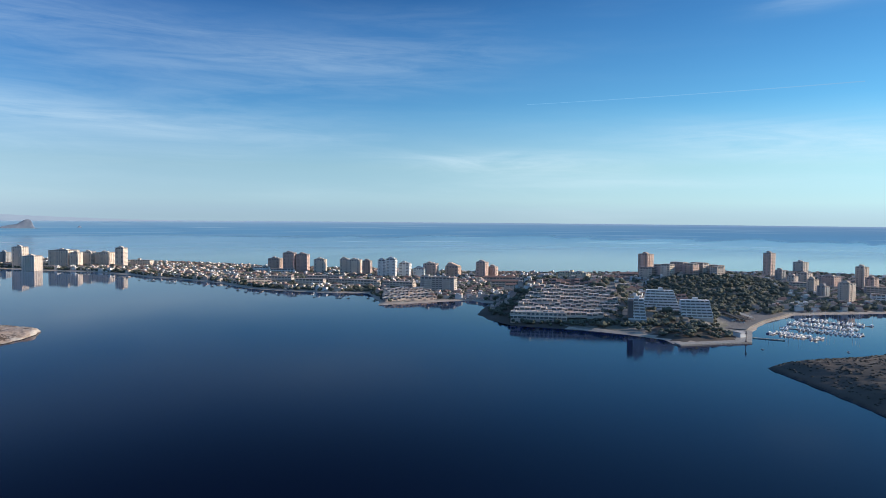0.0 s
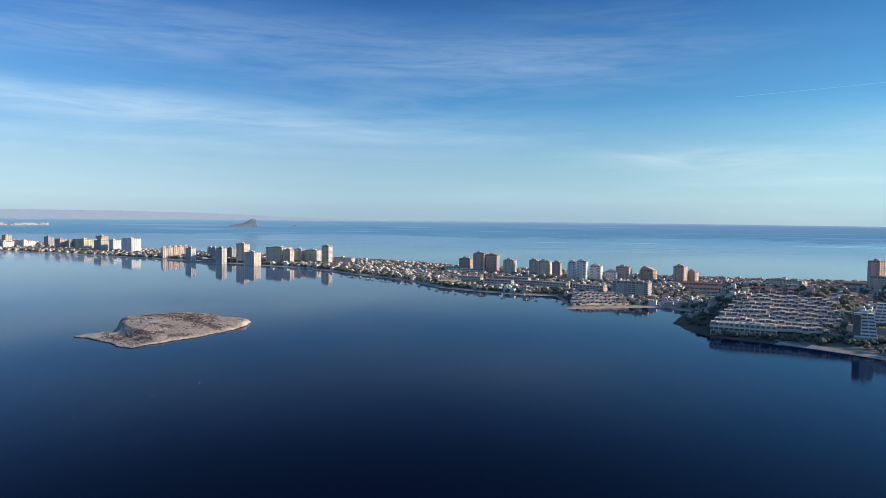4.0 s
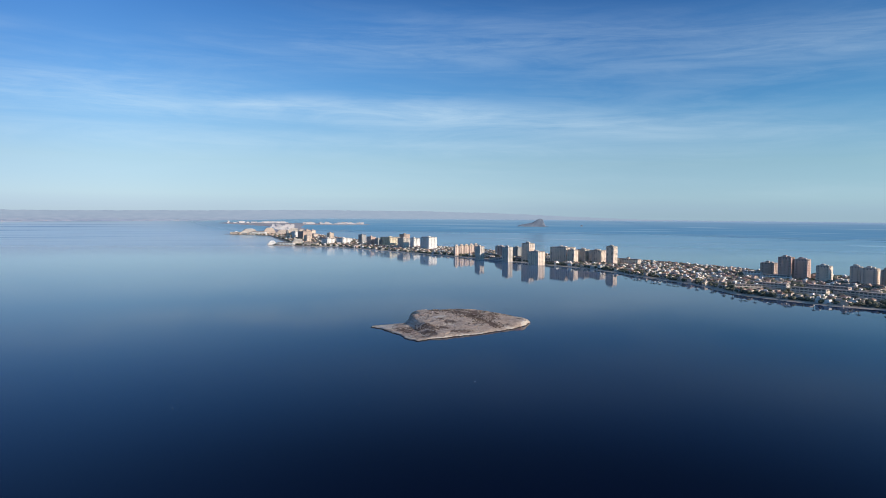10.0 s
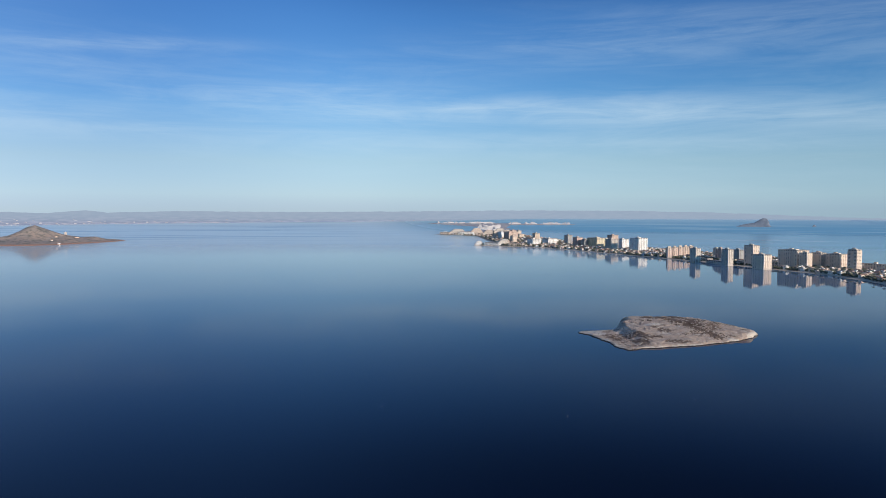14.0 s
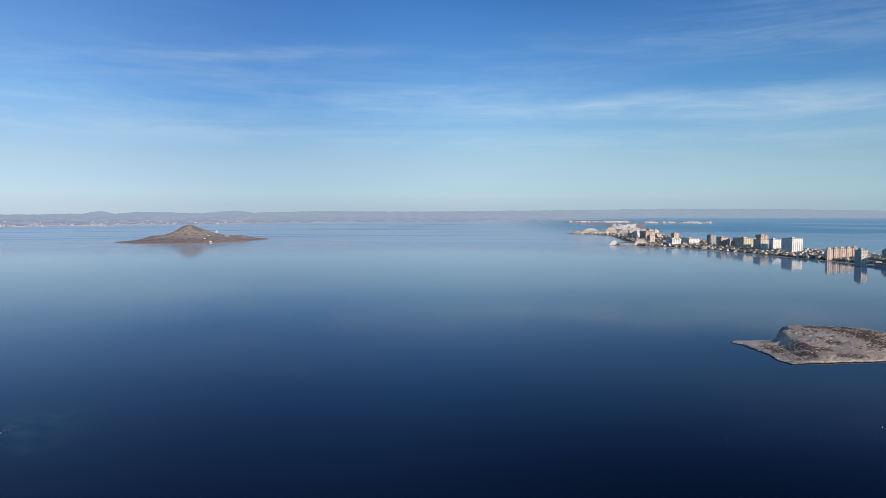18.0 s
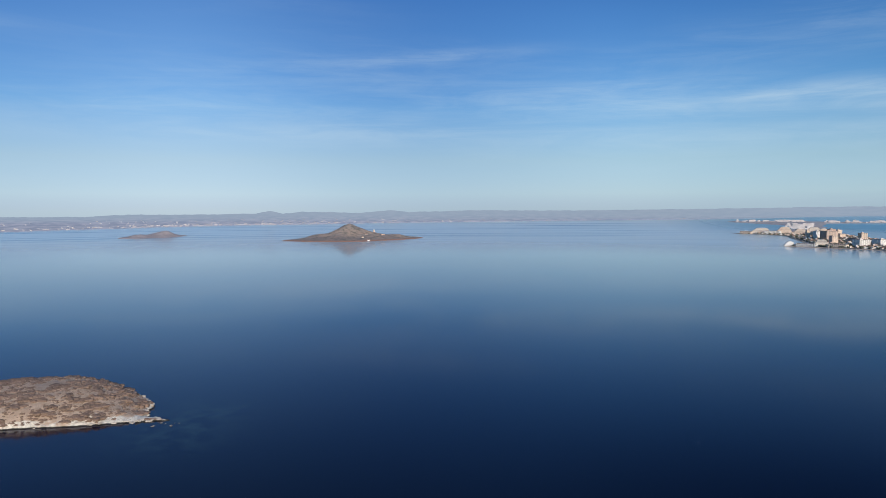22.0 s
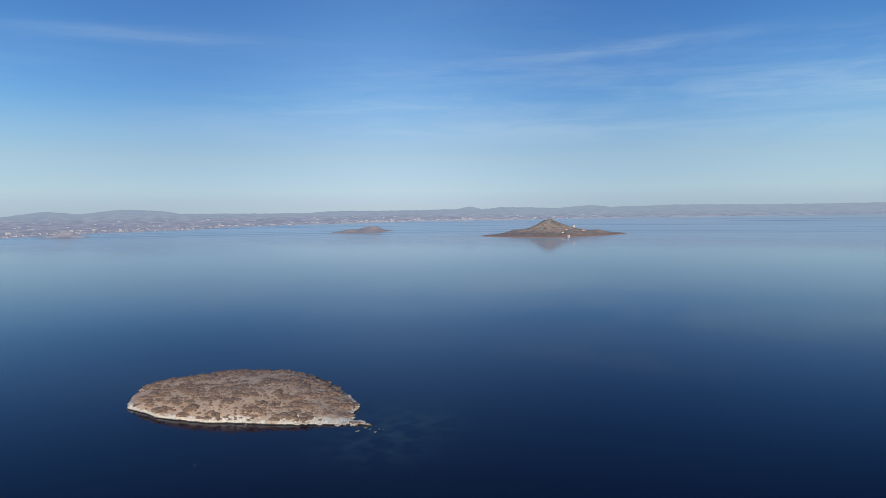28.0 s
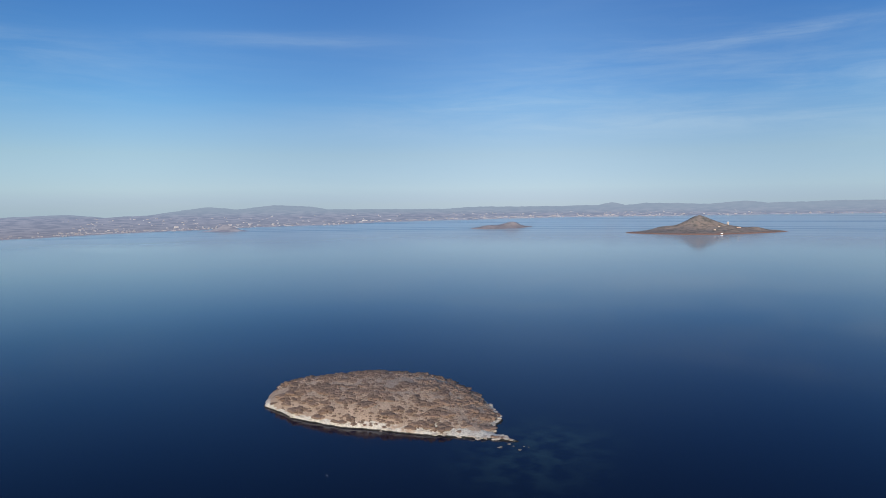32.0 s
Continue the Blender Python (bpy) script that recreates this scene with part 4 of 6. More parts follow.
tower(937, 1203, 25, 28, "brown")
tower(938, 1156, 23, 42, "red", trim="pink")
tower(958, 1137, 23, 39, "red", trim="pink")
tower(964, 1088, 22, 30, "cream")
tower(989, 1041, 16, 32, "cream")
tower(994, 1015, 23, 31, "cream")
tower(999, 985, 16, 30, "brown")
tower(983, 927, 14, 35, "white", trim="white", style="bands")
tower(985, 904, 17, 38, "white", trim="white", style="bands")
tower(1012, 893, 20, 29, "white", trim="white", style="bands")
tower(1042, 880, 22, 18, "white")
tower(1061, 867, 25, 27, "pink", trim="pink")
t = tower(1093, 835, 26, 22, "orange", trim="orange", heads=0)
for k in range(4):     # its storeys step up to a peak
    part("stepped_top", box_mesh("stepped_top", [(-9 + 0.8 * k, 9 - 2.4 * k, -11 + 4.2 * k, 12 - 1.0 * k, 23.4 + 1.7 * k, 25.1 + 1.7 * k)]), WALL["orange"], t)
tower(862, 685, 56, 22, "pale", d=16, turn=STRIP_TURN - 4, style="bands", heads=2)
tower(1101, 769, 19, 33, "pink", trim="pink")
tower(1125, 760, 16, 23, "pink")
tower(1185, 611, 58, 16, "yellow", d=14)
tower(1236, 490, 20, 42, "orange", trim="pink", d=17)
tower(1520, 345, 16, 50, "stone", trim="pink", d=15)
tower(1653, 314, 23, 31, "pale")
tower(1358, 285, 13, 24, "grey")
tower(1315, 254, 12, 17, "cream")
tower(1176, 195, 12, 24, "tan")
tower(1143, 174, 12, 19, "grey")
tower(1119, 139, 16, 29, "tan")
tower(1379, 158, 15, 40, "tan")
tower(1357, 140, 15, 23, "pink")
tower(1339, 200, 28, 23, "pink")
tower(1391, 251, 20, 22, "cream")
tower(563, 1711, 19, 40, "pale")
tower(605, 1890, 19, 28, "pink")
tower(633, 1841, 20, 28, "grey")
tower(613, 1696, 24, 46, "cream")
tower(600, 1599, 29, 36, "cream")
tower(688, 1650, 48, 38, "cream")
tower(694, 1602, 19, 34, "cream")
tower(737, 1634, 23, 33, "cream")
tower(761, 1604, 32, 32, "cream")
tower(774, 1555, 19, 44, "cream", style="bands")
tower(821, 1552, 50, 14, "cream", d=14)
for i, (x, y, w, h, c) in enumerate((
        (308, 2730, 23, 35, "grey"), (325, 2584, 27, 32, "pink"), (344, 2536, 18, 27, "grey"), (386, 2526, 56, 33, "yellow"),
        (452, 2602, 30, 41, "brown"), (406, 2356, 32, 35, "pale"), (454, 2425, 32, 33, "white"))):
    tower(x, y, w, h, c)
tower(473, 2264, 41, 42, "white")
for k in range(5):
    tower(492 + 20 * k, 1962 + 20 * k, 13, 27, "cream", trim="pink", turn=4)
tower(514, 1798, 18, 39, "pale")
tower(610, 1940, 12, 26, "pale")
for x, y, w, h, c in ((36, 3360, 14, 33, "tan"), (70, 3300, 28, 32, "white"), (105, 3179, 51, 35, "brown"),
                      (105, 2845, 22, 28, "tan"), (215, 3148, 25, 30, "tan"), (175, 2679, 40, 22, "white"), (238, 2741, 45, 22, "white"),
                      (130, 3560, 26, 34, "pink"), (160, 3620, 22, 30, "cream")):
    tower(x, y, w, h, c)


def ziggurat(x, y, w, d, h, colour, turn):
    """A broad holiday block whose storeys step in from both ends."""
    t = thing("stepped_hotel", drawn_in(pose(x, y, ground(x, y) - 0.5, 0, 0, turn)), f"broad {colour} holiday block with storeys stepping in to a ridge", "apartment building")
    floors = max(3, round(h / 4.0))
    for k in range(floors):
        f = k / floors
        a, b = -w / 2 + w * 0.36 * f, w / 2 - w * 0.26 * f
        part("storey", box_mesh("storey", [(a, b, -d / 2 + d * 0.3 * f, d / 2, k * h / floors, (k + 0.72) * h / floors)]), WALL[colour], t)
        part("window_band", box_mesh("window_band", [(a + 0.8, b - 0.8, -d / 2 + d * 0.3 * f + 0.8, d / 2 - 0.8, (k + 0.72) * h / floors, (k + 1) * h / floors)]), GLASS, t)
    part("roof", box_mesh("roof", [(-w * 0.1, w * 0.2, -d * 0.2, d / 2, h, h + 1.2)]), WALL["white"], t)


for x, y, w, d, h, c in ((-165, 3990, 110, 36, 28, "pale"), (-60, 4080, 80, 36, 32, "tan"), (10, 3850, 76, 36, 27, "stone"), (75, 4120, 80, 30, 30, "pale"),
                         (-235, 4010, 50, 24, 12, "pale"), (110, 3900, 60, 30, 28, "tan"), (-30, 2668, 34, 26, 15, "white"), (60, 2680, 50, 22, 20, "pale")):
    ziggurat(x, y, w, d, h, c, 6)


# ---------------------------------------------------------------- low blocks and terraced complexes
def low_block(x, y, w, d, h, colour, turn, name="apartment_block", label="", style="bands", roof=None):
    """A long low block with continuous balconies and dividing piers."""
    t = tower(x, y, w, h, colour, d, turn, name, style=style, heads=0, label=label or f"long low {colour} apartment block with balconies")
    if roof:
        hx, hy = d / 2 + 0.7, w / 2 + 0.5
        v = [(-hx, -hy, h + 1.5), (hx, -hy, h + 1.5), (hx, hy, h + 1.5), (-hx, hy, h + 1.5), (0, -hy + 2, h + 4), (0, hy - 2, h + 4)]
        part("tile_roof", mesh("tile_roof", v, [(0, 1, 4), (1, 2, 5, 4), (2, 3, 5), (3, 0, 4, 5), (3, 2, 1, 0)]), roof, t)
    return t


low_block(840, 835, 56, 12, 9.5, "cream", 18)
low_block(862, 772, 56, 12, 9, "tan", 16)
low_block(778, 984, 44, 12, 11, "pale", 30)
low_block(787, 914, 50, 12, 10, "cream", 30)
low_block(741, 998, 40, 11, 8, "cream", 60)
low_block(902, 1204, 30, 12, 11, "white", 40)
low_block(913, 1149, 48, 11, 9, "white", 40)
low_block(840, 880, 60, 12, 8, "tan", 28)
low_block(860, 960, 64, 12, 8, "pink", 28)
low_block(1060, 700, 60, 12, 9, "pink", 35, roof=RED_TILE)
low_block(1000, 640, 60, 12, 9, "tan", 40, roof=RED_TILE)
low_block(960, 590, 50, 11, 9, "pale", 40, roof=RED_TILE)
# pale apartments along the top of the hill
for x, y, w, h, c, turn in ((1140, 446, 22, 12, "tan", 35), (1150, 424, 24, 13, "pale", 34), (1132, 408, 16, 15, "cream", 30), (1168, 402, 24, 14, "pale", 28),
                            (1160, 378, 18, 12, "pale", 22), (1184, 372, 26, 12, "cream", 18), (1194, 348, 24, 9, "white", 12), (1176, 340, 16, 8, "cream", 10)):
    low_block(x, y, w, 13, h + 7, {"pale": "pink", "white": "tan"}.get(c, c), turn - 40)
# orange houses at the foot of the tall tower
low_block(1195, 505, 34, 11, 9, "orange", 30, roof=RED_TILE)
low_block(1165, 530, 26, 11, 8, "orange", 40, roof=RED_TILE)
low_block(1205, 85, 70, 13, 10, "white", 15)
low_block(1120, 62, 50, 12, 9, "pale", 15)
low_block(1290, 120, 40, 12, 13, "pink", 20)
low_block(1250, 225, 36, 12, 11, "cream", 30)
low_block(640, 1640, 70, 16, 5, "cream", STRIP_TURN)
low_block(560, 1770, 60, 14, 6, "pale", STRIP_TURN)
low_block(548, 1860, 60, 14, 6, "cream", STRIP_TURN)
low_block(20, 2640, 60, 14, 9, "white", 60)
low_block(110, 2620, 50, 14, 9, "cream", 60)
low_block(-230, 3985, 60, 20, 9, "cream", 70)
low_block(-110, 3930, 70, 24, 14, "white", 75)
low_block(60, 3700, 60, 24, 18, "cream", 40)
low_block(150, 3450, 60, 22, 18, "tan", 30)
low_block(180, 3000, 50, 20, 15, "pink", 30)
low_block(260, 2890, 50, 20, 14, "white", 30)

UNIT_W, UNIT_H = 6.2, 3.0
AWNING = material("striped_awning", (0.55, 0.42, 0.28), 0.8, (0.40, 0.30, 0.22), 1.5)


def unit_meshes():
    """One flat of a terraced hillside: body, front opening, terrace parapet, flank wall."""
    w = UNIT_W / 2
    body = box_mesh("flat", [(-w + 0.1, w - 0.1, 0, 11, 0, UNIT_H)])
    glass = box_mesh("opening", [(-w + 0.5, w - 0.9, -0.05, 0.3, 0.2, 2.6)])
    v, f = boxes([(-w, w, -4.6, -4.35, -2.2, 1.0)])
    para = mesh("parapet", v, f)
    flank = box_mesh("flank_wall", [(-0.14, 0.14, -4.6, 11.0, -1.5, UNIT_H + 0.5)])
    slab = box_mesh("terrace", [(-w, w, -4.4, 0.2, -2.3, 0.12)])
    return body, glass, para, flank, slab


UNIT = unit_meshes()


def terrace_row(x, y, turn, n, z, colour, rng, jitter=2.0, group="", label="", awnings=0.25, roof=None, flats=1, name="terraced_row"):
    """A row of flats along local x with its front towards local -y."""
    t = thing(name, pose(x, y, z, 0, 0, turn), label or f"row of stepped {colour} hillside flats with open terraces", "terraced housing", group)
    c, s = math.cos(radians(turn)), math.sin(radians(turn))
    TOWERS.append((x, y, n * UNIT_W * 0.3))
    body, glass, para, flank, slab = UNIT
    shift = 0.0
    for i in range(n):
        u = (i - (n - 1) / 2) * UNIT_W
        if rng.random() < 0.3:
            shift = rng.uniform(-jitter, jitter) * 1.6
        dy, dz = shift + rng.uniform(-0.4, 0.4) * jitter, rng.choice((0, 0.4, 0.8, -0.7, 1.3))
        paint = colour if rng.random() < 0.6 else rng.choice(("stone", "tan", "cream", "pale"))
        for k in range(flats):
            m = pose(u, dy + k * 2.2, dz + k * UNIT_H)
            fl = part("flat", body, None, t, m=m)
            if not body.materials:
                body.materials.append(None)
            fl.material_slots[0].link, fl.material_slots[0].material = "OBJECT", WALL[paint]
            for nm, me in (("parapet", para), ("terrace", slab)):
                o = part(nm, me, WALL["tan"], t, m=m)
            part("opening", glass, GLASS, t, m=m)
        part("flank_wall", flank, WALL["tan"], t, m=pose(u + UNIT_W / 2, dy, dz))
        if rng.random() < awnings:
            part("awning", AWN, AWNING, t, m=pose(u, dy, dz))
        if roof:
            part("roof", LEAN, roof, t, m=pose(u, dy + (flats - 1) * 2.2, dz + flats * UNIT_H))
    return t


AWN = mesh("awning", [(-2.2, 0, 2.5), (2.2, 0, 2.5), (2.2, -2.4, 2.0), (-2.2, -2.4, 2.0), (-2.2, 0, 2.56), (2.2, 0, 2.56), (2.2, -2.4, 2.06), (-2.2, -2.4, 2.06)],
           [tuple(q) for q in BOX_F])
LEAN = mesh("lean_roof", [(-3.2, -0.6, 0.0), (3.2, -0.6, 0.0), (3.2, 5, 1.7), (-3.2, 5, 1.7), (3.2, 11.4, 0.0), (-3.2, 11.4, 0.0),
                          (-3.2, -0.6, -0.2), (3.2, -0.6, -0.2), (3.2, 11.4, -0.2), (-3.2, 11.4, -0.2)],
            [(0, 1, 2, 3), (3, 2, 4, 5), (6, 9, 8, 7), (0, 6, 7, 1), (5, 4, 8, 9), (1, 7, 8, 4, 2), (0, 3, 5, 9, 6)])
rng = random.Random(4)

# the hillside complex above the point: rows climbing inland from (643, 402) to (700, 294)
ALONG = Vector((57, -108)).normalized()
INLAND = Vector((0.884, 0.467))
HILL_TURN = math.degrees(math.atan2(ALONG.y, ALONG.x))
for i in range(8):
    a = Vector((643, 402)) + INLAND * (10 + 15.5 * i) + ALONG * (3.0 * i)
    n = (18, 19, 19, 18, 18, 17, 17, 15)[i]
    mid = a + ALONG * (n * UNIT_W / 2)
    terrace_row(mid.x, mid.y, HILL_TURN, n, 11.0 + 2.85 * i, ("tan", "cream", "stone", "tan")[i % 4], rng, 2.2, "terraced hillside complex")
for i, (off, n) in enumerate(((150, 15), (172, 13))):
    a = Vector((643, 402)) + INLAND * off + ALONG * 16
    mid = a + ALONG * (n * UNIT_W / 2)
    terrace_row(mid.x, mid.y, HILL_TURN, n, 33.0 + 1.5 * i, "pink", rng, 1.0, "red-roofed row houses", "row of pink houses under red tiled roofs on the hilltop", 0, RED_TILE, 1)
for k in range(3):
    a = Vector((643, 402)) + INLAND * (120 + 20 * k) + ALONG * (112 + 6 * k)
    terrace_row(a.x, a.y, HILL_TURN, 6, 27 + 2.5 * k, "tan", rng, 1.0, "terraced hillside complex", awnings=0)


def arcade(x, y, turn, n, z):
    """The long white ground floor with a dark arched opening in each bay."""
    t = thing("arcade_building", pose(x, y, z, 0, 0, turn), "long white arcade with dark arched openings below the terraces", "building")
    w = n * 5.0
    part("wall", box_mesh("wall", [(-w / 2, w / 2, 0, 6, -6, 3.0)]), WALL["tan"], t)
    part("cornice", box_mesh("cornice", [(-w / 2 - 0.3, w / 2 + 0.3, -0.5, 6.2, 3.0, 3.4)]), WALL["pale"], t)
    # openings are flat dark panels, the shade inside put into their colour
    arch = [(-1.6, 0.2), (1.6, 0.2)] + [(1.6 * math.cos(q), 1.4 + 1.1 * math.sin(q)) for q in np.linspace(0, math.pi, 9)]
    v = [(px, -0.06, pz) for px, pz in arch] + [(px, 0.3, pz) for px, pz in arch]
    k = len(arch)
    me = mesh("arch", v, [tuple(range(k)), tuple(range(2 * k - 1, k - 1, -1))] + [(i, i + k, (i + 1) % k + k, (i + 1) % k) for i in range(k)])
    for i in range(n):
        part("arch", me, GLASS, t, m=pose((i - (n - 1) / 2) * 5, 0, 0))
    part("terrace", box_mesh("terrace", [(-w / 2 - 3, w / 2 + 1, -3.0, -0.1, -1.5, -0.9)]), WALL["cream"], t)
    # solid dark box that stands in for the gallery's shaded recess
    part("gallery", box_mesh("gallery", [(-w / 2 - 2.5, w / 2 + 0.5, -2.2, -0.1, -3.8, -1.5)]), GLASS, t)
    post = box_mesh("post", [(-0.35, 0.35, -3.0, -2.3, -3.8, -1.5)])
    for i in range(n + 1):
        part("post", post, WALL["cream"], t, m=pose((i - n / 2) * 5, 0, 0))
    part("plinth", box_mesh("plinth", [(-w / 2 - 3, w / 2 + 1, -3.0, -0.1, -11, -3.8)]), WALL["brown"], t)
    TOWERS.append((x, y, w * 0.5))


p = Vector((643, 402)) + ALONG * 34 + INLAND * 3
arcade(p.x, p.y, HILL_TURN, 12, 11.0)


def stepped_block(x, y, turn, width, floors, colour, shrink, z, label, flank=None):
    """A white block whose storeys step back and narrow towards the top, a balcony before every storey."""
    t = thing("stepped_block", pose(x, y, z, 0, 0, turn), label, "apartment building")
    TOWERS.append((x, y, width * 0.6))
    for k in range(floors):
        a, b = -width / 2 + shrink[0] * k, width / 2 - shrink[1] * k
        y0 = 1.5 * k
        z0 = 3.1 * k
        if k == 0:
            part("plinth", box_mesh("plinth", [(a - 0.5, b + 0.5, -2.2, 16.2, -13, -0.3)]), WALL["stone"], t)
        st = part("storey", box_mesh("storey", [(a, b, y0, 16, z0 - 0.3, z0 + 3.1)]), WALL[colour], t)
        part("balcony", box_mesh("balcony", [(a - 0.2, b + 0.2, y0 - 1.9, y0 - 1.7, z0 - 0.75, z0 + 1.1)]), WALL[colour], st)
        part("balcony_floor", box_mesh("balcony_floor", [(a, b, y0 - 1.8, y0 + 0.1, z0 - 0.3, z0)]), WALL["pale"], st)
        n = max(2, int((b - a) / 5))
        half = (b - a) / n / 2 - 0.35
        win = box_mesh("window", [(-half, half, -0.05, 0.2, 0.2, 2.5)])
        fin = box_mesh("fin", [(-0.15, 0.15, -1.9, 0.1, -0.3, 2.9)])
        for i in range(n):
            u = a + (b - a) * (i + 0.5) / n
            part("window", win, GLASS, st, m=pose(u, y0, z0))
            part("fin", fin, WALL[colour], st, m=pose(u + (b - a) / n / 2, y0, z0))
        side = box_mesh("window", [(-0.06, 0.1, -1.0, 1.0, 0.9, 2.3)])
        for s, u in ((0, a), (1, b)):
            for q in (5, 10):
                part("window", side, GLASS, st, m=pose(u, y0 + q, z0))
    if flank:
        part("flank", box_mesh("flank", [(-width / 2 - 0.5, -width / 2 + 5, -0.5, 12, -3, floors * 3.1 - 1)]), WALL[flank], t)
    part("stair_head", box_mesh("stair_head", [(-2.5, 2.5, 9, 14, floors * 3.1, floors * 3.1 + 2.8)]), WALL[colour], t)
    return t


stepped_block(707, 276, HILL_TURN, 19, 7, "white", (0.0, 0.4), 11.0, "white stepped block with a dark flank and deep balconies", "dark")
stepped_block(777, 277, HILL_TURN, 42, 7, "white", (0.8, 1.1), 15.5, "broad white stepped apartment block, storeys narrowing upward")
stepped_block(764, 230, HILL_TURN + 4, 34, 6, "white", (0.1, 0.5), 11.5, "white stepped apartment block above the garden")
# brown zigzag row on the flank of the wooded hill
for k in range(2):
    q = Vector((935, 335)) + INLAND * (16 * k)
    terrace_row(q.x, q.y, HILL_TURN - 6, 10, ground(q.x, q.y) + 2.5 + 2.5 * k, "pink", rng, 1.5, "zigzag row", "brown zigzag row of houses with sloping roofs", 0, RED_TILE, 1)
# stepped houses on the little point with the beach tip
for i in range(4):
    q = Vector((735, 634)) + Vector((0.62, 0.78)) * (15 * i)
    terrace_row(q.x, q.y, -30, 13 - i, 3.0 + 2.6 * i, "cream", rng, 2.2, "stepped houses on the point", "row of stepped cream houses with terraces by the water", 0.4)


# ---------------------------------------------------------------- villas
def clear_of_towers(x, y, margin=0.0):
    return all((x - a) ** 2 + (y - b) ** 2 > (r + margin) ** 2 for a, b, r in TOWERS)


def villa_shape(kind, w, d, h):
    """Wall boxes, roof vertices and faces of a small house."""
    walls = [(-w / 2, w / 2, -d / 2, d / 2, -1, h)]
    if kind == 0:      # flat roof with parapet and roof room
        walls += [(-w * 0.1, w * 0.4, -d * 0.1, d * 0.4, h, h + 2.5)]
        rv, rf = boxes([(-w / 2 - 0.2, w / 2 + 0.2, -d / 2 - 0.2, d / 2 + 0.2, h, h + 0.5)])
    elif kind == 1:    # gable
        o = 0.5
        rv = [(-w / 2 - o, -d / 2 - o, h), (w / 2 + o, -d / 2 - o, h), (w / 2 + o, d / 2 + o, h), (-w / 2 - o, d / 2 + o, h), (-w / 2 - o, 0, h + d * 0.25), (w / 2 + o, 0, h + d * 0.25)]
        rf = [(0, 1, 5, 4), (2, 3, 4, 5), (0, 4, 3), (1, 2, 5), (3, 2, 1, 0)]
    elif kind == 2:    # hip
        o = 0.5
        rv = [(-w / 2 - o, -d / 2 - o, h), (w / 2 + o, -d / 2 - o, h), (w / 2 + o, d / 2 + o, h), (-w / 2 - o, d / 2 + o, h), (-w * 0.2, 0, h + d * 0.26), (w * 0.2, 0, h + d * 0.26)]
        rf = [(0, 1, 5, 4), (2, 3, 4, 5), (3, 0, 4), (1, 2, 5), (3, 2, 1, 0)]
    else:              # two flat volumes
        walls += [(-w / 2 - 4, -w / 2, -d / 2 + 1, d / 2 - 2, -1, h * 0.55)]
        rv, rf = boxes([(-w / 2 - 0.2, w / 2 + 0.2, -d / 2 - 0.2, d / 2 + 0.2, h, h + 0.4), (-w / 2 - 4.2, -w / 2 - 0.2, -d / 2 + 0.8, d / 2 - 1.8, h * 0.55, h * 0.55 + 0.35)])
    return walls, rv, rf


VILLA_KINDS = [(0, 11, 10, 6.2, "white"), (1, 12, 9, 5.5, "pale"), (2, 11, 10, 5.8, "cream"), (3, 10, 10, 6.0, "white"),
               (0, 13, 9, 3.4, "tan"), (1, 10, 8, 6.2, "cream"), (3, 12, 9, 6.0, "pale"), (0, 12, 10, 3.6, "tan"),
               (0, 13, 10, 5, "tan"), (0, 10, 12, 6, "pink"), (0, 12, 8, 6.4, "white"), (3, 9, 9, 5.8, "stone")]
VILLA_KINDS = [(k, 0.86 * w, 0.86 * d, 0.92 * h, c) for k, w, d, h, c in VILLA_KINDS]
PROTO = []
for kind, w, d, h, colour in VILLA_KINDS:
    walls, rv, rf = villa_shape(kind, w, d, h)
    t = thing("villa", pose(0, 0, -200), f"{colour} two-storey villa with a {'red tiled' if kind in (1, 2) else 'flat'} roof among trees" if h > 4 else
              f"{colour} single-storey villa with a {'red tiled' if kind in (1, 2) else 'flat'} roof among trees", "house", "villas on the spit")
    part("wall", box_mesh("wall", walls[:1]), WALL[colour], t)
    for b in walls[1:]:
        part("annex", box_mesh("annex", [b]), WALL[colour], t)
    part("roof", mesh("roof", rv, rf), RED_TILE if kind in (1, 2) else ROOFTOP, t)
    win = box_mesh("window", [(-0.9, 0.9, -0.06, 0.1, 0, 1.3)])
    for u in (-w * 0.25, w * 0.25):
        part("window", win, GLASS, t, m=pose(u, -d / 2, h - 2.2))
    PROTO.append(t)

rng = random.Random(11)
PARK = [(1070, 310, 105), (990, 262, 55), (1225, 280, 60), (760, 350, 60), (720, 235, 55), (830, 200, 55), (900, 210, 50), (690, 420, 60), (660, 480, 50), (780, 775, 28),
        (690, 330, 45), (680, 270, 45), (715, 212, 45), (800, 195, 50), (860, 190, 45), (930, 185, 40)]
spots = []
yy = -60.0
while yy < 3950:
    xx = -300.0
    step = 15.5 if yy < 2000 else 19.0
    while xx < 1700:
        spots.append((xx + rng.uniform(-5, 5), yy + rng.uniform(-5, 5)))
        xx += step
    yy += step
spots = np.array(spots)
inland = inside_distance(spots[:, 0], spots[:, 1], COAST)
spots = spots[inland > 16]
villas, loose = [], []
for x, y in spots:
    if rng.random() < 0.14 or not clear_of_towers(x, y, 4) or any((x - a) ** 2 + (y - b) ** 2 < r * r for a, b, r in PARK):
        loose.append((x, y))
        continue
    villas.append((x, y, rng.randrange(len(PROTO)), STRIP_TURN + rng.choice((0, 90, 180, 270)) + rng.uniform(-12, 12)))
zs = town_height(np.array([v[0] for v in villas]), np.array([v[1] for v in villas]))
near_v = sorted(range(len(villas)), key=lambda i: abs(villas[i][0] - 700) + abs(villas[i][1] - 1050) * 0.8)[:200]
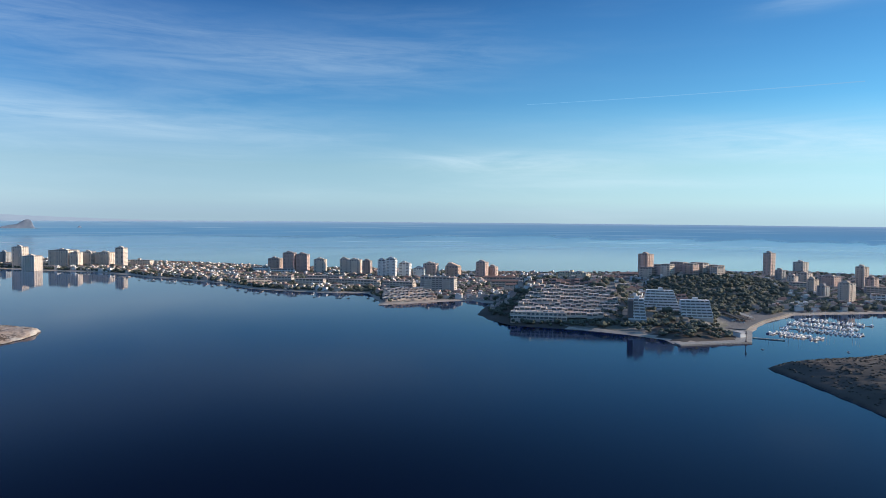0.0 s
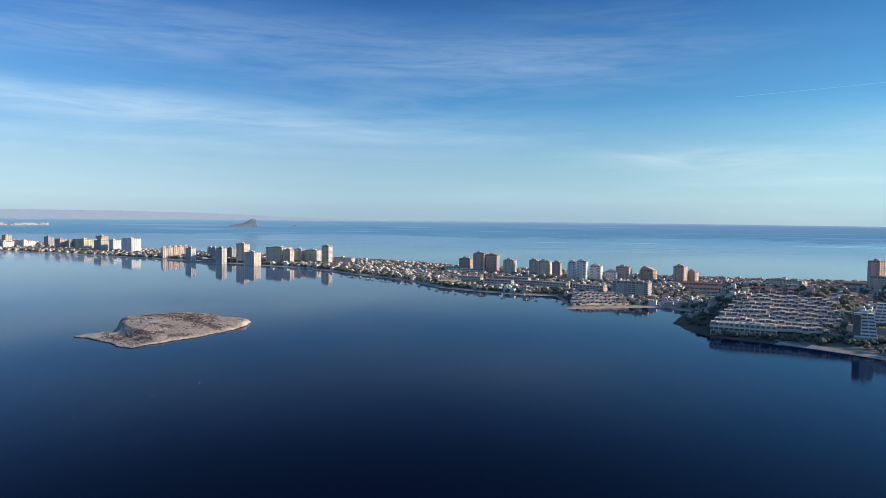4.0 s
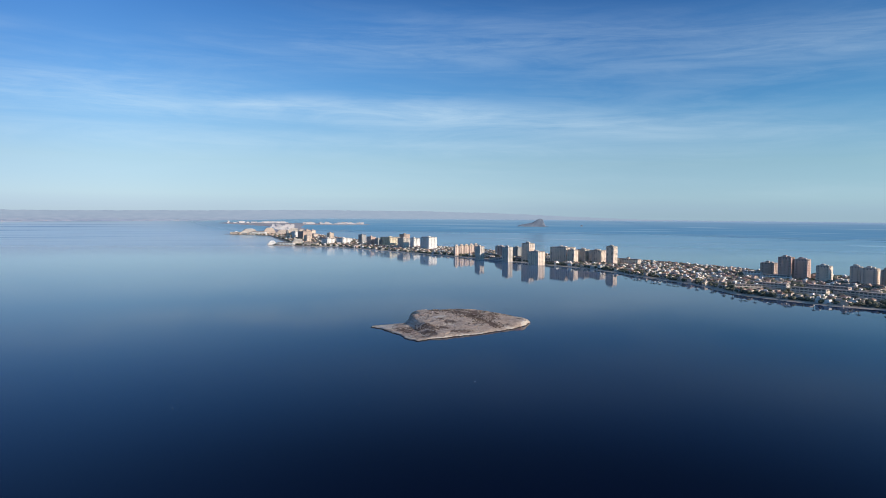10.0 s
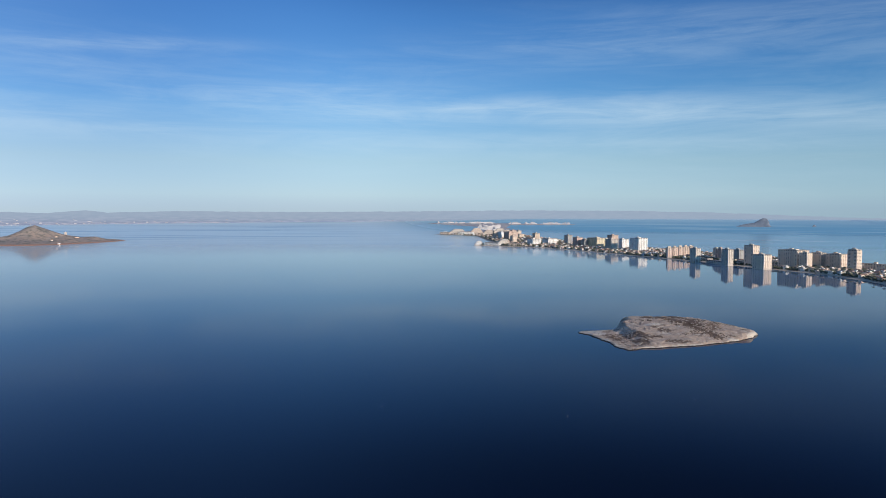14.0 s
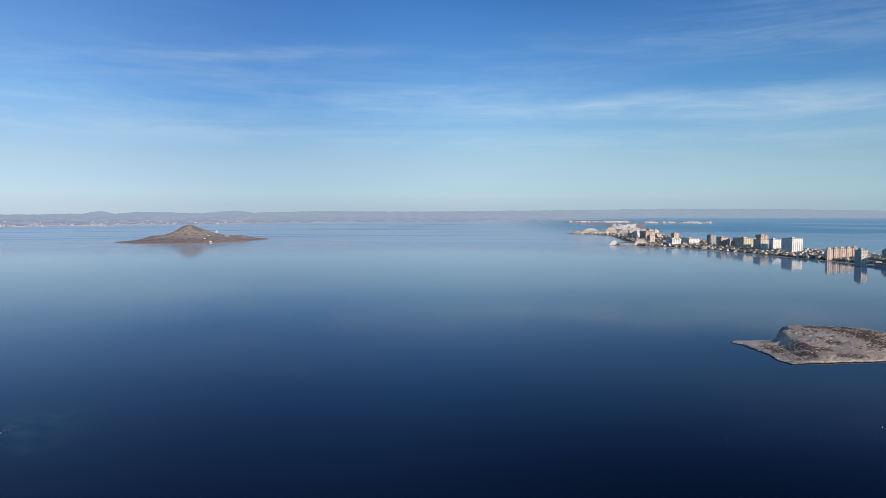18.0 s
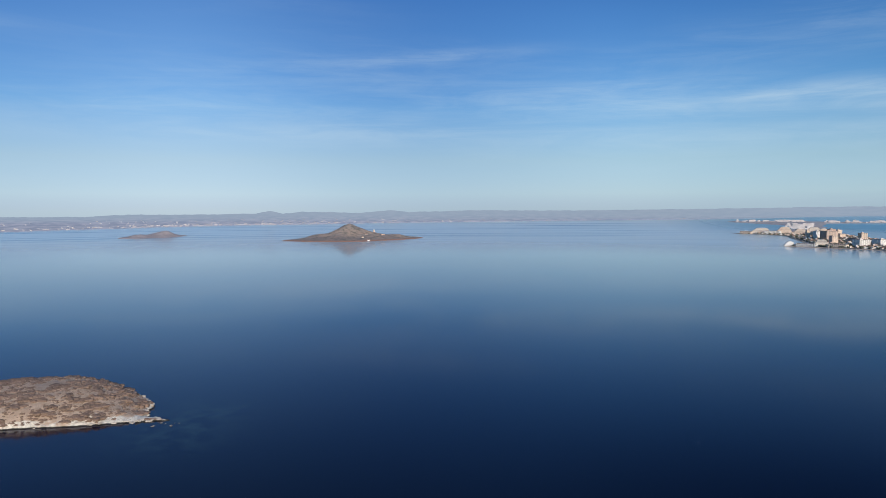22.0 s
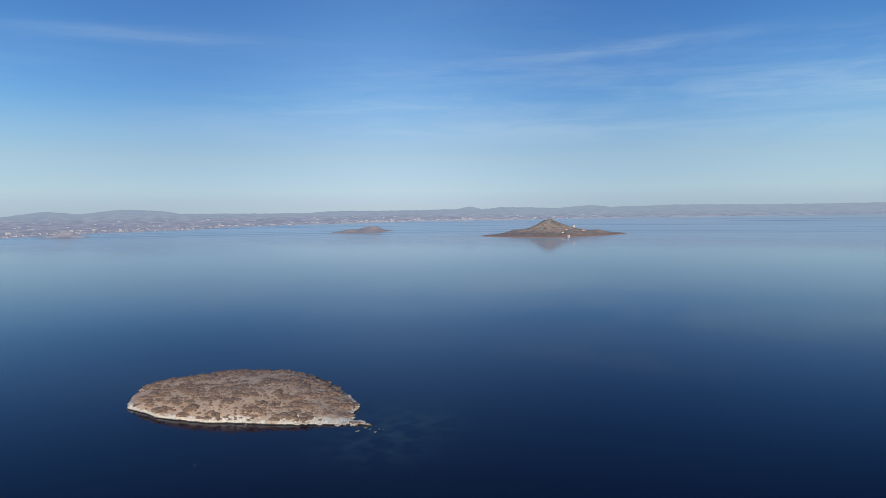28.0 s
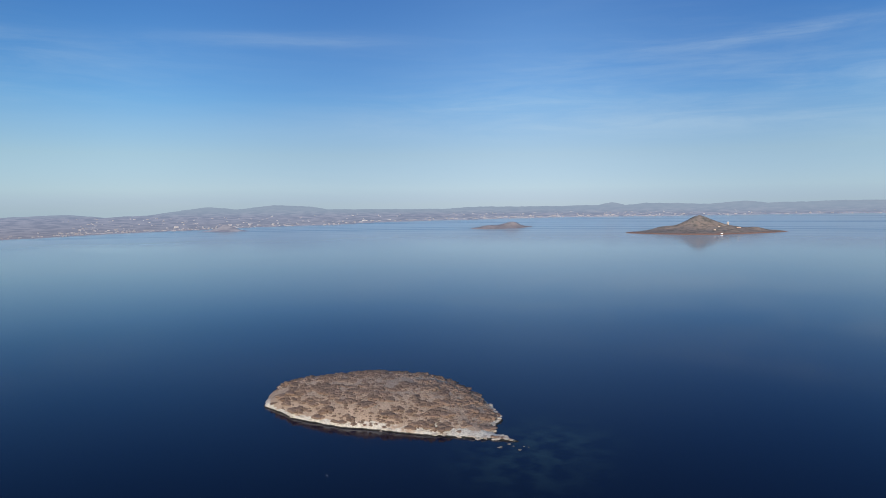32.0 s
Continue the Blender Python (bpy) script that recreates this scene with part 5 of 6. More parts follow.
for i in near_v:
    x, y, k, turn = villas[i]
    copy_thing(PROTO[k], pose(x, y, zs[i], 0, 0, turn))
near_v = set(near_v)
rest = {}
for i, (x, y, k, turn) in enumerate(villas):
    if i in near_v:
        continue
    kind, w, d, h, colour = VILLA_KINDS[k]
    walls, rv, rf = villa_shape(kind, w, d, h)
    c, s = math.cos(radians(turn)), math.sin(radians(turn))
    for key, (v, f) in (("wall_" + colour, boxes(walls)), ("tile" if kind in (1, 2) else "flat", (rv, rf))):
        V, F = rest.setdefault(key, ([], []))
        n = len(V)
        V += [(x + c * a - s * b, y + s * a + c * b, zs[i] + e) for a, b, e in v]
        F += [tuple(q + n for q in g) for g in f]
town = thing("villa_district", pose(0, 0, 0), "dense district of white villas and red roofs", "houses", kind="stuff")
for key, (V, F) in rest.items():
    mat = WALL[key[5:]] if key.startswith("wall") else RED_TILE if key == "tile" else ROOFTOP
    tagged(part("roofs" if not key.startswith("wall") else "walls", mesh("villa_mass", far(V), F), mat, town), kind="stuff")
for t in PROTO:
    for o in (*t.children_recursive, t):
        bpy.data.objects.remove(o)

# ---------------------------------------------------------------- garden walls, sheds and terraces between the houses
rng = random.Random(53)
clutter = thing("garden_clutter", pose(0, 0, 0), "small garden walls, sheds and terraces between the houses", "garden walls", kind="stuff")
heaps = {"white": [], "tan": [], "stone": [], "dark": [], "brown": []}
for x, y, k, turn in villas:
    for _ in range(4):
        heaps[rng.choice(("white", "tan", "stone", "stone", "dark", "dark", "brown"))].append(
            (x + rng.uniform(-9, 9), y + rng.uniform(-9, 9), rng.uniform(0.6, 4.5), rng.uniform(0.3, 2.2), rng.uniform(0.9, 3.2), turn + rng.choice((0, 90))))
for key, rows in heaps.items():
    zs2 = town_height(np.array([q[0] for q in rows]), np.array([q[1] for q in rows]))
    V, F = [], []
    for (x, y, a, b, h, turn), z in zip(rows, zs2):
        c, q = math.cos(radians(turn)), math.sin(radians(turn))
        n = len(V)
        v, f = boxes([(-a, a, -b, b, -0.8, h)])
        V += [(x + c * i - q * j, y + q * i + c * j, z + e) for i, j, e in v]
        F += [tuple(i + n for i in g) for g in f]
    tagged(part("walls", mesh("garden_walls", far(V), F), WALL[key], clutter), kind="stuff")

# ---------------------------------------------------------------- trees
LEAF = material("dark_foliage", (0.125, 0.13, 0.09), 0.9, (0.085, 0.09, 0.065), 0.4, 0.2, third=(0.175, 0.165, 0.115), scale2=1.2, vary=0.25)
PALM_LEAF = material("palm_foliage", (0.06, 0.075, 0.035), 0.8, (0.04, 0.05, 0.025), 0.8, vary=0.2)
BARK = material("bark", (0.14, 0.10, 0.07), 0.95, (0.09, 0.065, 0.05), 2.0)


def lump(bm, c, r, seed, sub=1, flat=0.8):
    made = bmesh.ops.create_icosphere(bm, subdivisions=sub, radius=1.0)["verts"]
    for v in made:
        n = 1 + 0.5 * noise.noise(v.co * 2.4 + Vector((seed * 3.7, seed, 0)))
        v.co = Vector((c[0] + v.co.x * r * n, c[1] + v.co.y * r * n, c[2] + v.co.z * r * n * flat))


def crown(seed, radius, height, base, count, sub=1):
    q = random.Random(seed)
    bm = bmesh.new()
    for i in range(count):
        a, rr = q.uniform(0, 6.283), radius * math.sqrt(q.random()) * 0.75
        lump(bm, (rr * math.cos(a), rr * math.sin(a), base + height * (0.25 + 0.5 * q.random()) * (1 - 0.4 * (rr / radius) ** 2)), radius * q.uniform(0.28, 0.5), seed * 31 + i, sub)
    return bm


def trunk_mesh(h, r):
    bm = bmesh.new()
    bmesh.ops.create_cone(bm, cap_ends=True, segments=7, radius1=r, radius2=r * 0.5, depth=h + 1, matrix=pose(0, 0, h / 2 - 0.5))
    for a in (0.5, 2.6, 4.6):
        bmesh.ops.create_cone(bm, cap_ends=False, segments=5, radius1=r * 0.5, radius2=r * 0.2, depth=h * 0.5,
                              matrix=pose(0.9 * math.cos(a), 0.9 * math.sin(a), h * 0.95) @ pose(0, 0, 0, 0, 35, math.degrees(a)))
    return bm


TREES = []
for k, (r, h, base) in enumerate(((3.2, 4.2, 0.7), (4.2, 3.6, 1.4), (2.6, 5.0, 0.6), (3.8, 4.6, 0.8), (5.0, 4.0, 1.8))):
    t = thing("pine_tree", pose(0, 0, -200), "dark green pine tree with an uneven clumped crown", "tree", "trees in the town")
    part("trunk", trunk_mesh(base + 1.2, 0.28), BARK, t)
    part("crown", crown(k + 1, r, h, base, 13), LEAF, t)
    TREES.append(t)


def palm():
    t = thing("palm_tree", pose(0, 0, -200), "tall palm tree with drooping fronds", "palm tree", "palms by the shore")
    bm = bmesh.new()
    bmesh.ops.create_cone(bm, cap_ends=True, segments=7, radius1=0.34, radius2=0.2, depth=9, matrix=pose(0, 0, 4))
    part("trunk", bm, BARK, t)
    V, F = [], []
    for i in range(13):
        a = i * 2.4
        lean = 0.9 if i % 3 else 1.8
        n = len(V)
        for (u, z), w in zip(((0.0, 8.4), (1.2, 8.4 + 0.8 * lean), (2.4, 8.4 + 0.5 * lean), (3.3, 7.6 + 0.2 * lean)), (0.12, 0.55, 0.5, 0.05)):
            for s in (-1, 0, 1):
                V.append((u * math.cos(a) - s * w * math.sin(a), u * math.sin(a) + s * w * math.cos(a), z - 0.25 * abs(s)))
        F += [(n + 3 * j + q, n + 3 * j + 3 + q, n + 3 * j + 4 + q, n + 3 * j + 1 + q) for j in range(3) for q in (0, 1)]
    part("frond_crown", mesh("frond_crown", V, F), PALM_LEAF, t)
    return t


PALM = palm()
rng = random.Random(21)
tree_spots = []
for a, b, r in PARK:
    if r in (28, 45, 40, 50) and a < 950 and b < 500:
        continue
    n = int(r * r / (26 if r > 100 else 45))
    for _ in range(n):
        q, u = rng.uniform(0, 6.283), r * math.sqrt(rng.random())
        tree_spots.append((a + u * math.cos(q), b + u * math.sin(q), 1))
for x, y in loose:
    for _ in range(2):
        tree_spots.append((x + rng.uniform(-6, 6), y + rng.uniform(-6, 6), 0))
for x, y, *_ in villas:
    for _ in range(rng.choice((2, 2, 3, 4)) + (4 if y < 330 else 0)):
        tree_spots.append((x + rng.choice((-8, 8)) + rng.uniform(-2, 2), y + rng.choice((-8, 8)) + rng.uniform(-2, 2), 0))
for k in range(19, 34):       # a green edge along the lagoon
    (ax, ay), (bx, by) = LAGOON[k], LAGOON[k + 1]
    for _ in range(int(math.hypot(bx - ax, by - ay) / 4.5)):
        f = rng.random()
        tree_spots.append((ax + (bx - ax) * f + rng.uniform(11, 26), ay + (by - ay) * f + rng.uniform(0, 10), 2))
for _ in range(90):           # bushes below the terraces of the point
    a, s = rng.uniform(-30, 150), rng.uniform(-12, 2)
    tree_spots.append((643 + 0.884 * s + 0.467 * a, 402 + 0.467 * s - 0.884 * a, 2))
tp = np.array(tree_spots)
tin = inside_distance(tp[:, 0], tp[:, 1], COAST)
tz = town_height(tp[:, 0], tp[:, 1])
HARD = [(843, 203, 32), (748, 180, 26), (795, 190, 30), (895, 200, 26)]
keep = [i for i in range(len(tp)) if tin[i] > (5 if tp[i, 2] == 2 else 11) and (tp[i, 2] == 2 or clear_of_towers(tp[i, 0], tp[i, 1], -6 if tp[i, 2] else -2))
        and not any((tp[i, 0] - a) ** 2 + (tp[i, 1] - b) ** 2 < r * r for a, b, r in HARD)]
low = [i for i in keep if tp[i, 2] == 2]
order = sorted((i for i in keep if tp[i, 2] != 2), key=lambda i: math.hypot(tp[i, 0], tp[i, 1]))
for i in order[:280]:
    copy_thing(TREES[rng.randrange(5)], pose(tp[i, 0], tp[i, 1], tz[i], 0, 0, rng.uniform(0, 360)) @ Matrix.Scale(rng.uniform(0.45, 0.9) if tp[i, 2] else rng.uniform(0.7, 1.25), 4))
bm = bmesh.new()
lump(bm, (0, 0, 2.4), 2.6, 5, 1, 0.9); lump(bm, (1.7, 0.6, 1.9), 1.9, 8, 1); lump(bm, (-1.2, 1.3, 2.9), 1.8, 9, 1)
sv = np.array([v.co[:] for v in bm.verts]); sf = np.array([[v.index for v in f.verts] for f in bm.faces])
bm.free()
V, F = [], []
for k, i in enumerate(order[280:] + low):
    a, s = rng.uniform(0, 6.283), rng.uniform(0.85, 1.7) if tp[i, 2] == 0 else rng.uniform(0.45, 0.95) if tp[i, 2] == 1 else rng.uniform(0.6, 1.25)
    c, q = math.cos(a) * s, math.sin(a) * s
    V.append(np.stack([tp[i, 0] + c * sv[:, 0] - q * sv[:, 1], tp[i, 1] + q * sv[:, 0] + c * sv[:, 1], tz[i] + s * sv[:, 2]], 1))
    F.append(sf + k * len(sv))
ob = new("trees", mesh("trees", far(np.concatenate(V)), np.concatenate(F)))
ob.data.materials.append(LEAF)
tagged(ob, "dark green trees and bushes scattered between the houses", "trees", kind="stuff")
# palms in a line behind the beaches
for i in range(46):
    k = 20 + rng.random() * 9.0
    a, b = LAGOON[int(k)], LAGOON[int(k) + 1]
    f = k - int(k)
    x, y = a[0] + (b[0] - a[0]) * f + rng.uniform(10, 22), a[1] + (b[1] - a[1]) * f + rng.uniform(0, 8)
    copy_thing(PALM, pose(x, y, ground(x, y), rng.uniform(-4, 4), 0, rng.uniform(0, 360)))
for t in TREES + [PALM]:
    for o in (*t.children_recursive, t):
        bpy.data.objects.remove(o)

# ---------------------------------------------------------------- scrub on the islets
SHRUB = material("dry_shrub", (0.255, 0.178, 0.138), 0.98, (0.165, 0.112, 0.086), 1.6, 0.6, third=(0.37, 0.27, 0.205), scale2=4.0, vary=0.15, spec=0.1)
DOMES = []
for k in range(6):
    bm = bmesh.new()
    for j in range(5 + k % 3):
        out = 0.0 if j == 0 else 0.55 + 0.12 * ((j * 7 + k) % 5)
        lump(bm, (out * math.cos(k + 1.3 * j), out * math.sin(k + 1.3 * j), 0.05), 0.72 if j == 0 else 0.42 + 0.06 * ((j + k) % 4), k * 7 + j, 2, 0.8)
    me = bpy.data.meshes.new("shrub")
    bm.to_mesh(me); bm.free()
    me.polygons.foreach_set("use_smooth", [True] * len(me.polygons))
    me.materials.append(SHRUB)
    DOMES.append(me)
RIM_ROCKS = []
for me in DOMES:
    me = me.copy()
    me.materials.clear()
    me.polygons.foreach_set("use_smooth", [False] * len(me.polygons))
    RIM_ROCKS.append(me)
rng = random.Random(31)
made = 0
small = []
while made < 299 or len(small) < 1700:
    x, y = rng.uniform(-512, -350), rng.uniform(284, 396)
    d = float(inside_distance(np.array([x]), np.array([y]), REDONDA)[0])
    if d < 1.3 or float(rough(np.array([x]), np.array([y]), 26, 13, 3)[0]) > 0.34:
        continue
    z = float(redonda_height(np.array([x]), np.array([y]))[0])
    if made < 299 and rng.random() < 0.4:
        ob = new("shrub", DOMES[rng.randrange(6)])
        s = rng.uniform(1.5, 3.5)
        ob.matrix_basis = pose(x, y, z - 0.15 * s, 0, 0, rng.uniform(0, 360)) @ Matrix.Diagonal((s * rng.uniform(0.9, 1.5), s, s * rng.uniform(0.5, 0.8), 1))
        tagged(ob, "brown mounded dry shrub on the islet's slope", "shrub", "shrubs on the islet")
        made += 1
    elif len(small) < 1700:
        small.append((x, y, z, rng.uniform(0.5, 1.6)))


LOW = bmesh.new()
for j in range(5):
    out = 0.0 if j == 0 else 0.6
    lump(LOW, (out * math.cos(1.3 * j), out * math.sin(1.3 * j), 0.05), 0.75 if j == 0 else 0.45, j, 1, 0.8)
LOW_DOME = bpy.data.meshes.new("tuft")
LOW.to_mesh(LOW_DOME); LOW.free()


def scatter(name, mat, rows, label, category):
    me = LOW_DOME
    bv = np.array([v.co[:] for v in me.vertices]); bf = np.array([list(p.vertices) for p in me.polygons])
    V, F = [], []
    for k, (x, y, z, s) in enumerate(rows):
        c, q = math.cos(2.4 * k) * s, math.sin(2.4 * k) * s
        V.append(np.stack([x + 1.2 * (bv[:, 0] * c - bv[:, 1] * q), y + bv[:, 0] * q + bv[:, 1] * c, z - 0.15 + bv[:, 2] * s * 0.75], 1))
        F.append(bf + k * len(bv))
    ob = new(name, mesh(name, np.concatenate(V), np.concatenate(F), True))
    ob.data.materials.append(mat)
    return tagged(ob, label, category, kind="stuff")


for i in range(90):            # pale broken rock along the rim
    k = rng.choice((2, 3, 4, 5, 6, 7, 8, 9, 9, 12, 13, 13, 14, 15, 0))
    (ax, ay), (bx, by) = REDONDA[k], REDONDA[(k + 1) % len(REDONDA)]
    f, pull = rng.random(), rng.uniform(0.97, 1.0)
    x, y = -440 + (ax + (bx - ax) * f + 440) * pull, 340 + (ay + (by - ay) * f - 340) * pull
    s = rng.uniform(0.4, 1.3)
    rock = part("rim_rock", RIM_ROCKS[i % 6], PALE_ROCK, SCRUB_ISLET, m=pose(x, y, float(redonda_height(np.array([x]), np.array([y]))[0]) - 0.1 * s, 0, 0, rng.uniform(0, 360))
                @ Matrix.Diagonal((1.5 * s, s, 0.7 * s, 1)))
scatter("low_scrub", SHRUB, small, "small dry tufts between the shrubs of the islet", "scrub")
ISLET_SHRUB = material("dark_dry_shrub", (0.12, 0.085, 0.065), 0.95, (0.08, 0.06, 0.045), 0.9, 0.4)
rows = []
while len(rows) < 500:
    x, y = rng.uniform(96, 270), rng.uniform(646, 798)
    if float(inside_distance(np.array([x]), np.array([y]), SUJETO)[0]) < 6:
        continue
    band = abs((x - 205) * 0.75 + (y - 740) * 0.35) < 9 or float(rough(np.array([x]), np.array([y]), 30, 15, 3)[0]) > 0.28
    if band:
        rows.append((x, y, float(sujeto_height(np.array([x]), np.array([y]))[0]), rng.uniform(0.5, 1.5)))
scatter("islet_scrub", ISLET_SHRUB, rows, "dark dry scrub in a band across the rocky islet", "scrub")
rows = []
while len(rows) < 1500:
    x, y = rng.uniform(96, 270), rng.uniform(646, 802)
    if float(inside_distance(np.array([x]), np.array([y]), SUJETO)[0]) > 1.0:
        rows.append((x, y, float(sujeto_height(np.array([x]), np.array([y]))[0]), rng.uniform(0.4, 1.5) * rng.uniform(0.4, 1.0)))
scatter("islet_boulders", ROCK, rows, "loose pale and brown boulders strewn over the rocky islet", "rocks")
rows = []
while len(rows) < 3000:
    x, y = rng.uniform(450, 740), rng.uniform(-165, 104)
    if float(inside_distance(np.array([x]), np.array([y]), CIERVO)[0]) < 5:
        continue
    rows.append((x, y, float(ciervo_height(np.array([x]), np.array([y]))[0]), rng.uniform(0.6, 1.7)))
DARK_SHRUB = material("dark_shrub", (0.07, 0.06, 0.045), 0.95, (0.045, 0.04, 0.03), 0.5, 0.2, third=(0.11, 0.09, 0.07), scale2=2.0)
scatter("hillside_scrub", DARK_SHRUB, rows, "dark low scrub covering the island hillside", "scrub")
# stones off the tip of the scrub islet
STONE = material("sea_stone", (0.24, 0.21, 0.18), 0.9, (0.15, 0.13, 0.11), 1.5)
for i in range(8):
    x, y = -343 + rng.uniform(-3, 9), 350 + rng.uniform(-9, 4)
    ob = new("stone", DOMES[i % 6].copy())
    ob.data.materials.clear(); ob.data.materials.append(STONE)
    s = rng.uniform(0.3, 0.9)
    ob.matrix_basis = pose(x, y, -0.05, 0, 0, rng.uniform(0, 360)) @ Matrix.Scale(s, 4)
    tagged(ob, "pale boulder just above the water off the islet's tip", "rock", "stones off the tip")

# ---------------------------------------------------------------- marina
HULL = material("boat_gelcoat", (0.75, 0.74, 0.72), 0.3, spec=0.5, vary=0.1)
HULL_BLUE = material("blue_hull", (0.05, 0.09, 0.2), 0.3, spec=0.5)
ALLOY = material("mast_alloy", (0.6, 0.6, 0.6), 0.4, metal=0.7)
PONTOON = material("pontoon_decking", (0.35, 0.32, 0.28), 0.85, (0.26, 0.23, 0.2), 0.5)
CONCRETE = material("quay_concrete", (0.40, 0.36, 0.31), 0.9, (0.30, 0.27, 0.23), 0.12, third=(0.47, 0.42, 0.36), scale2=0.5)
ASPHALT = material("asphalt", (0.06, 0.058, 0.056), 0.95, (0.085, 0.08, 0.075), 0.3)
TYRE = material("rubber", (0.02, 0.02, 0.02), 0.9)


def hull_mesh(l, w):
    v, f = [], []
    st = [(-0.5, 0.80), (-0.2, 1.0), (0.15, 0.92), (0.38, 0.5), (0.5, 0.04)]
    for u, k in st:
        for s, z in ((-1, 0.95), (-0.75, 0.1), (0, -0.3), (0.75, 0.1), (1, 0.95)):
            v.append((u * l, s * k * w / 2, z + 0.35 * max(u, 0)))
    for i in range(len(st) - 1):
        for j in range(4):
            f.append((5 * i + j, 5 * i + j + 1, 5 * i + j + 6, 5 * i + j + 5))
        f.append((5 * i + 4, 5 * i, 5 * i + 5, 5 * i + 9))
    f.append((0, 1, 2, 3, 4)[::-1])
    return mesh("hull", v, f)


BOATS = []
for k, (l, w, sail, hull) in enumerate(((8, 2.8, False, HULL), (11, 3.4, True, HULL), (9.5, 3.2, False, HULL), (12, 3.6, True, HULL_BLUE), (7, 2.5, False, HULL), (10, 3.2, True, HULL))):
    t = thing("sailing_boat" if sail else "motor_boat", pose(0, 0, -200), ("white" if hull is HULL else "dark blue") + (" sailing boat with bare mast moored at a pontoon" if sail else
              " motor boat with low cabin moored at a pontoon"), "boat", "boats in the marina")
    part("hull", hull_mesh(l, w), hull, t)
    part("cabin", box_mesh("cabin", [(-l * 0.15, l * 0.2, -w * 0.3, w * 0.3, 0.8, 1.7 if sail else 2.2)]), HULL, t)
    part("cabin_window", box_mesh("cabin_window", [(-l * 0.1, l * 0.205, -w * 0.305, w * 0.305, 1.2, 1.5)]), GLASS, t)
    if sail:
        for nm, m in (("mast", pose(l * 0.08, 0, 7.2)), ("boom", pose(-l * 0.14, 0, 2.3, 0, 90, 0))):
            bm = bmesh.new()
            bmesh.ops.create_cone(bm, cap_ends=True, segments=6, radius1=0.12, radius2=0.08, depth=12.5 if nm == "mast" else l * 0.4, matrix=m)
            part(nm, bm, ALLOY, t)
    else:
        part("windscreen", mesh("windscreen", [(l * 0.2, -w * 0.3, 1.6), (l * 0.2, w * 0.3, 1.6), (l * 0.05, w * 0.28, 2.5), (l * 0.05, -w * 0.28, 2.5),
                                              (l * 0.22, -w * 0.3, 1.6), (l * 0.22, w * 0.3, 1.6), (l * 0.07, w * 0.28, 2.5), (l * 0.07, -w * 0.28, 2.5)],
                                [tuple(q) for q in BOX_F]), GLASS, t)
    BOATS.append(t)
rng = random.Random(8)
for (ax, ay), (bx, by) in (((781, 156), (766, 104)), ((826, 155), (824, 74)), ((874, 158), (861, 86)), ((917, 155), (905, 78))):
    a, b = Vector((ax, ay)), Vector((bx, by))
    d = b - a
    n = d.normalized()
    side = Vector((-n.y, n.x))
    ang = math.degrees(math.atan2(n.y, n.x))
    t = thing("pontoon", pose(*((a + b) / 2), 0, 0, 0, ang), "long floating mooring pontoon with boats on both sides", "pontoon", "pontoons of the marina")
    part("deck", box_mesh("deck", [(-d.length / 2 - 3, d.length / 2, -1.1, 1.1, 0.2, 0.6)]), PONTOON, t)
    fl = box_mesh("float", [(-1.4, 1.4, -1.0, 1.0, -0.4, 0.2)])
    for k in range(6):
        part("float", fl, PONTOON, t, m=pose(-d.length / 2 + 4 + k * (d.length - 8) / 5, 0, 0))
    u = 2.0
    while u < d.length - 1:
        for s in (-1, 1):
            if rng.random() < 0.12:
                continue
            k = rng.randrange(6)
            p = a + n * u + side * s * (6.8 + rng.uniform(-0.6, 0.6))
            copy_thing(BOATS[k], pose(p.x, p.y, 0.0, 0, 0, ang + (90 if s > 0 else -90) + (180 if rng.random() < 0.5 else 0) + rng.uniform(-3, 3)))
        u += rng.uniform(4.0, 5.0)
copy_thing(BOATS[4], pose(706, 70, 0, 0, 0, 40) @ Matrix.Scale(0.55, 4))
copy_thing(BOATS[4], pose(668, 135, 0, 0, 0, 100) @ Matrix.Scale(0.45, 4))
for t in BOATS:
    for o in (*t.children_recursive, t):
        bpy.data.objects.remove(o)
t = thing("landing_stage", pose(733, 146, 0, 0, 0, 100), "low concrete landing stage reaching into the water", "jetty")
part("deck", box_mesh("deck", [(-15, 15, -1.3, 1.3, 0.3, 0.8)]), CONCRETE, t)
post = box_mesh("post", [(-0.2, 0.2, -0.2, 0.2, -1, 1.2)])
for k in range(6):
    part("post", post, CONCRETE, t, m=pose(-14 + 5.6 * k, 1.1, 0))


# ---------------------------------------------------------------- quay, car park, pavilion
def slab_on(name, pts, z, mat, label, category, kind="structure"):
    v = [(x, y, z) for x, y in pts] + [(x, y, -1.0) for x, y in pts]
    n = len(pts)
    ob = new(name, mesh(name, v, [tuple(range(n)), tuple(range(2 * n - 1, n - 1, -1))] + [(i, i + n, (i + 1) % n + n, (i + 1) % n) for i in range(n)]))
    ob.data.materials.append(mat)
    return tagged(ob, label, category, kind=kind)


CAR_PARK = material("worn_asphalt", (0.20, 0.18, 0.165), 0.95, (0.14, 0.13, 0.12), 0.08, third=(0.27, 0.24, 0.21), scale2=0.4)
slab_on("pavement", [(696, 152), (770, 172), (772, 181), (738, 189), (698, 168), (641, 209), (633, 200)], 1.5, CONCRETE, "pale concrete quay at the harbour mouth", "quay")
slab_on("road", [(770, 178), (800, 182), (860, 184), (950, 176), (935, 200), (880, 232), (850, 234), (805, 214), (765, 200)], 2.5, CAR_PARK, "sandy car park behind the marina", "car park")
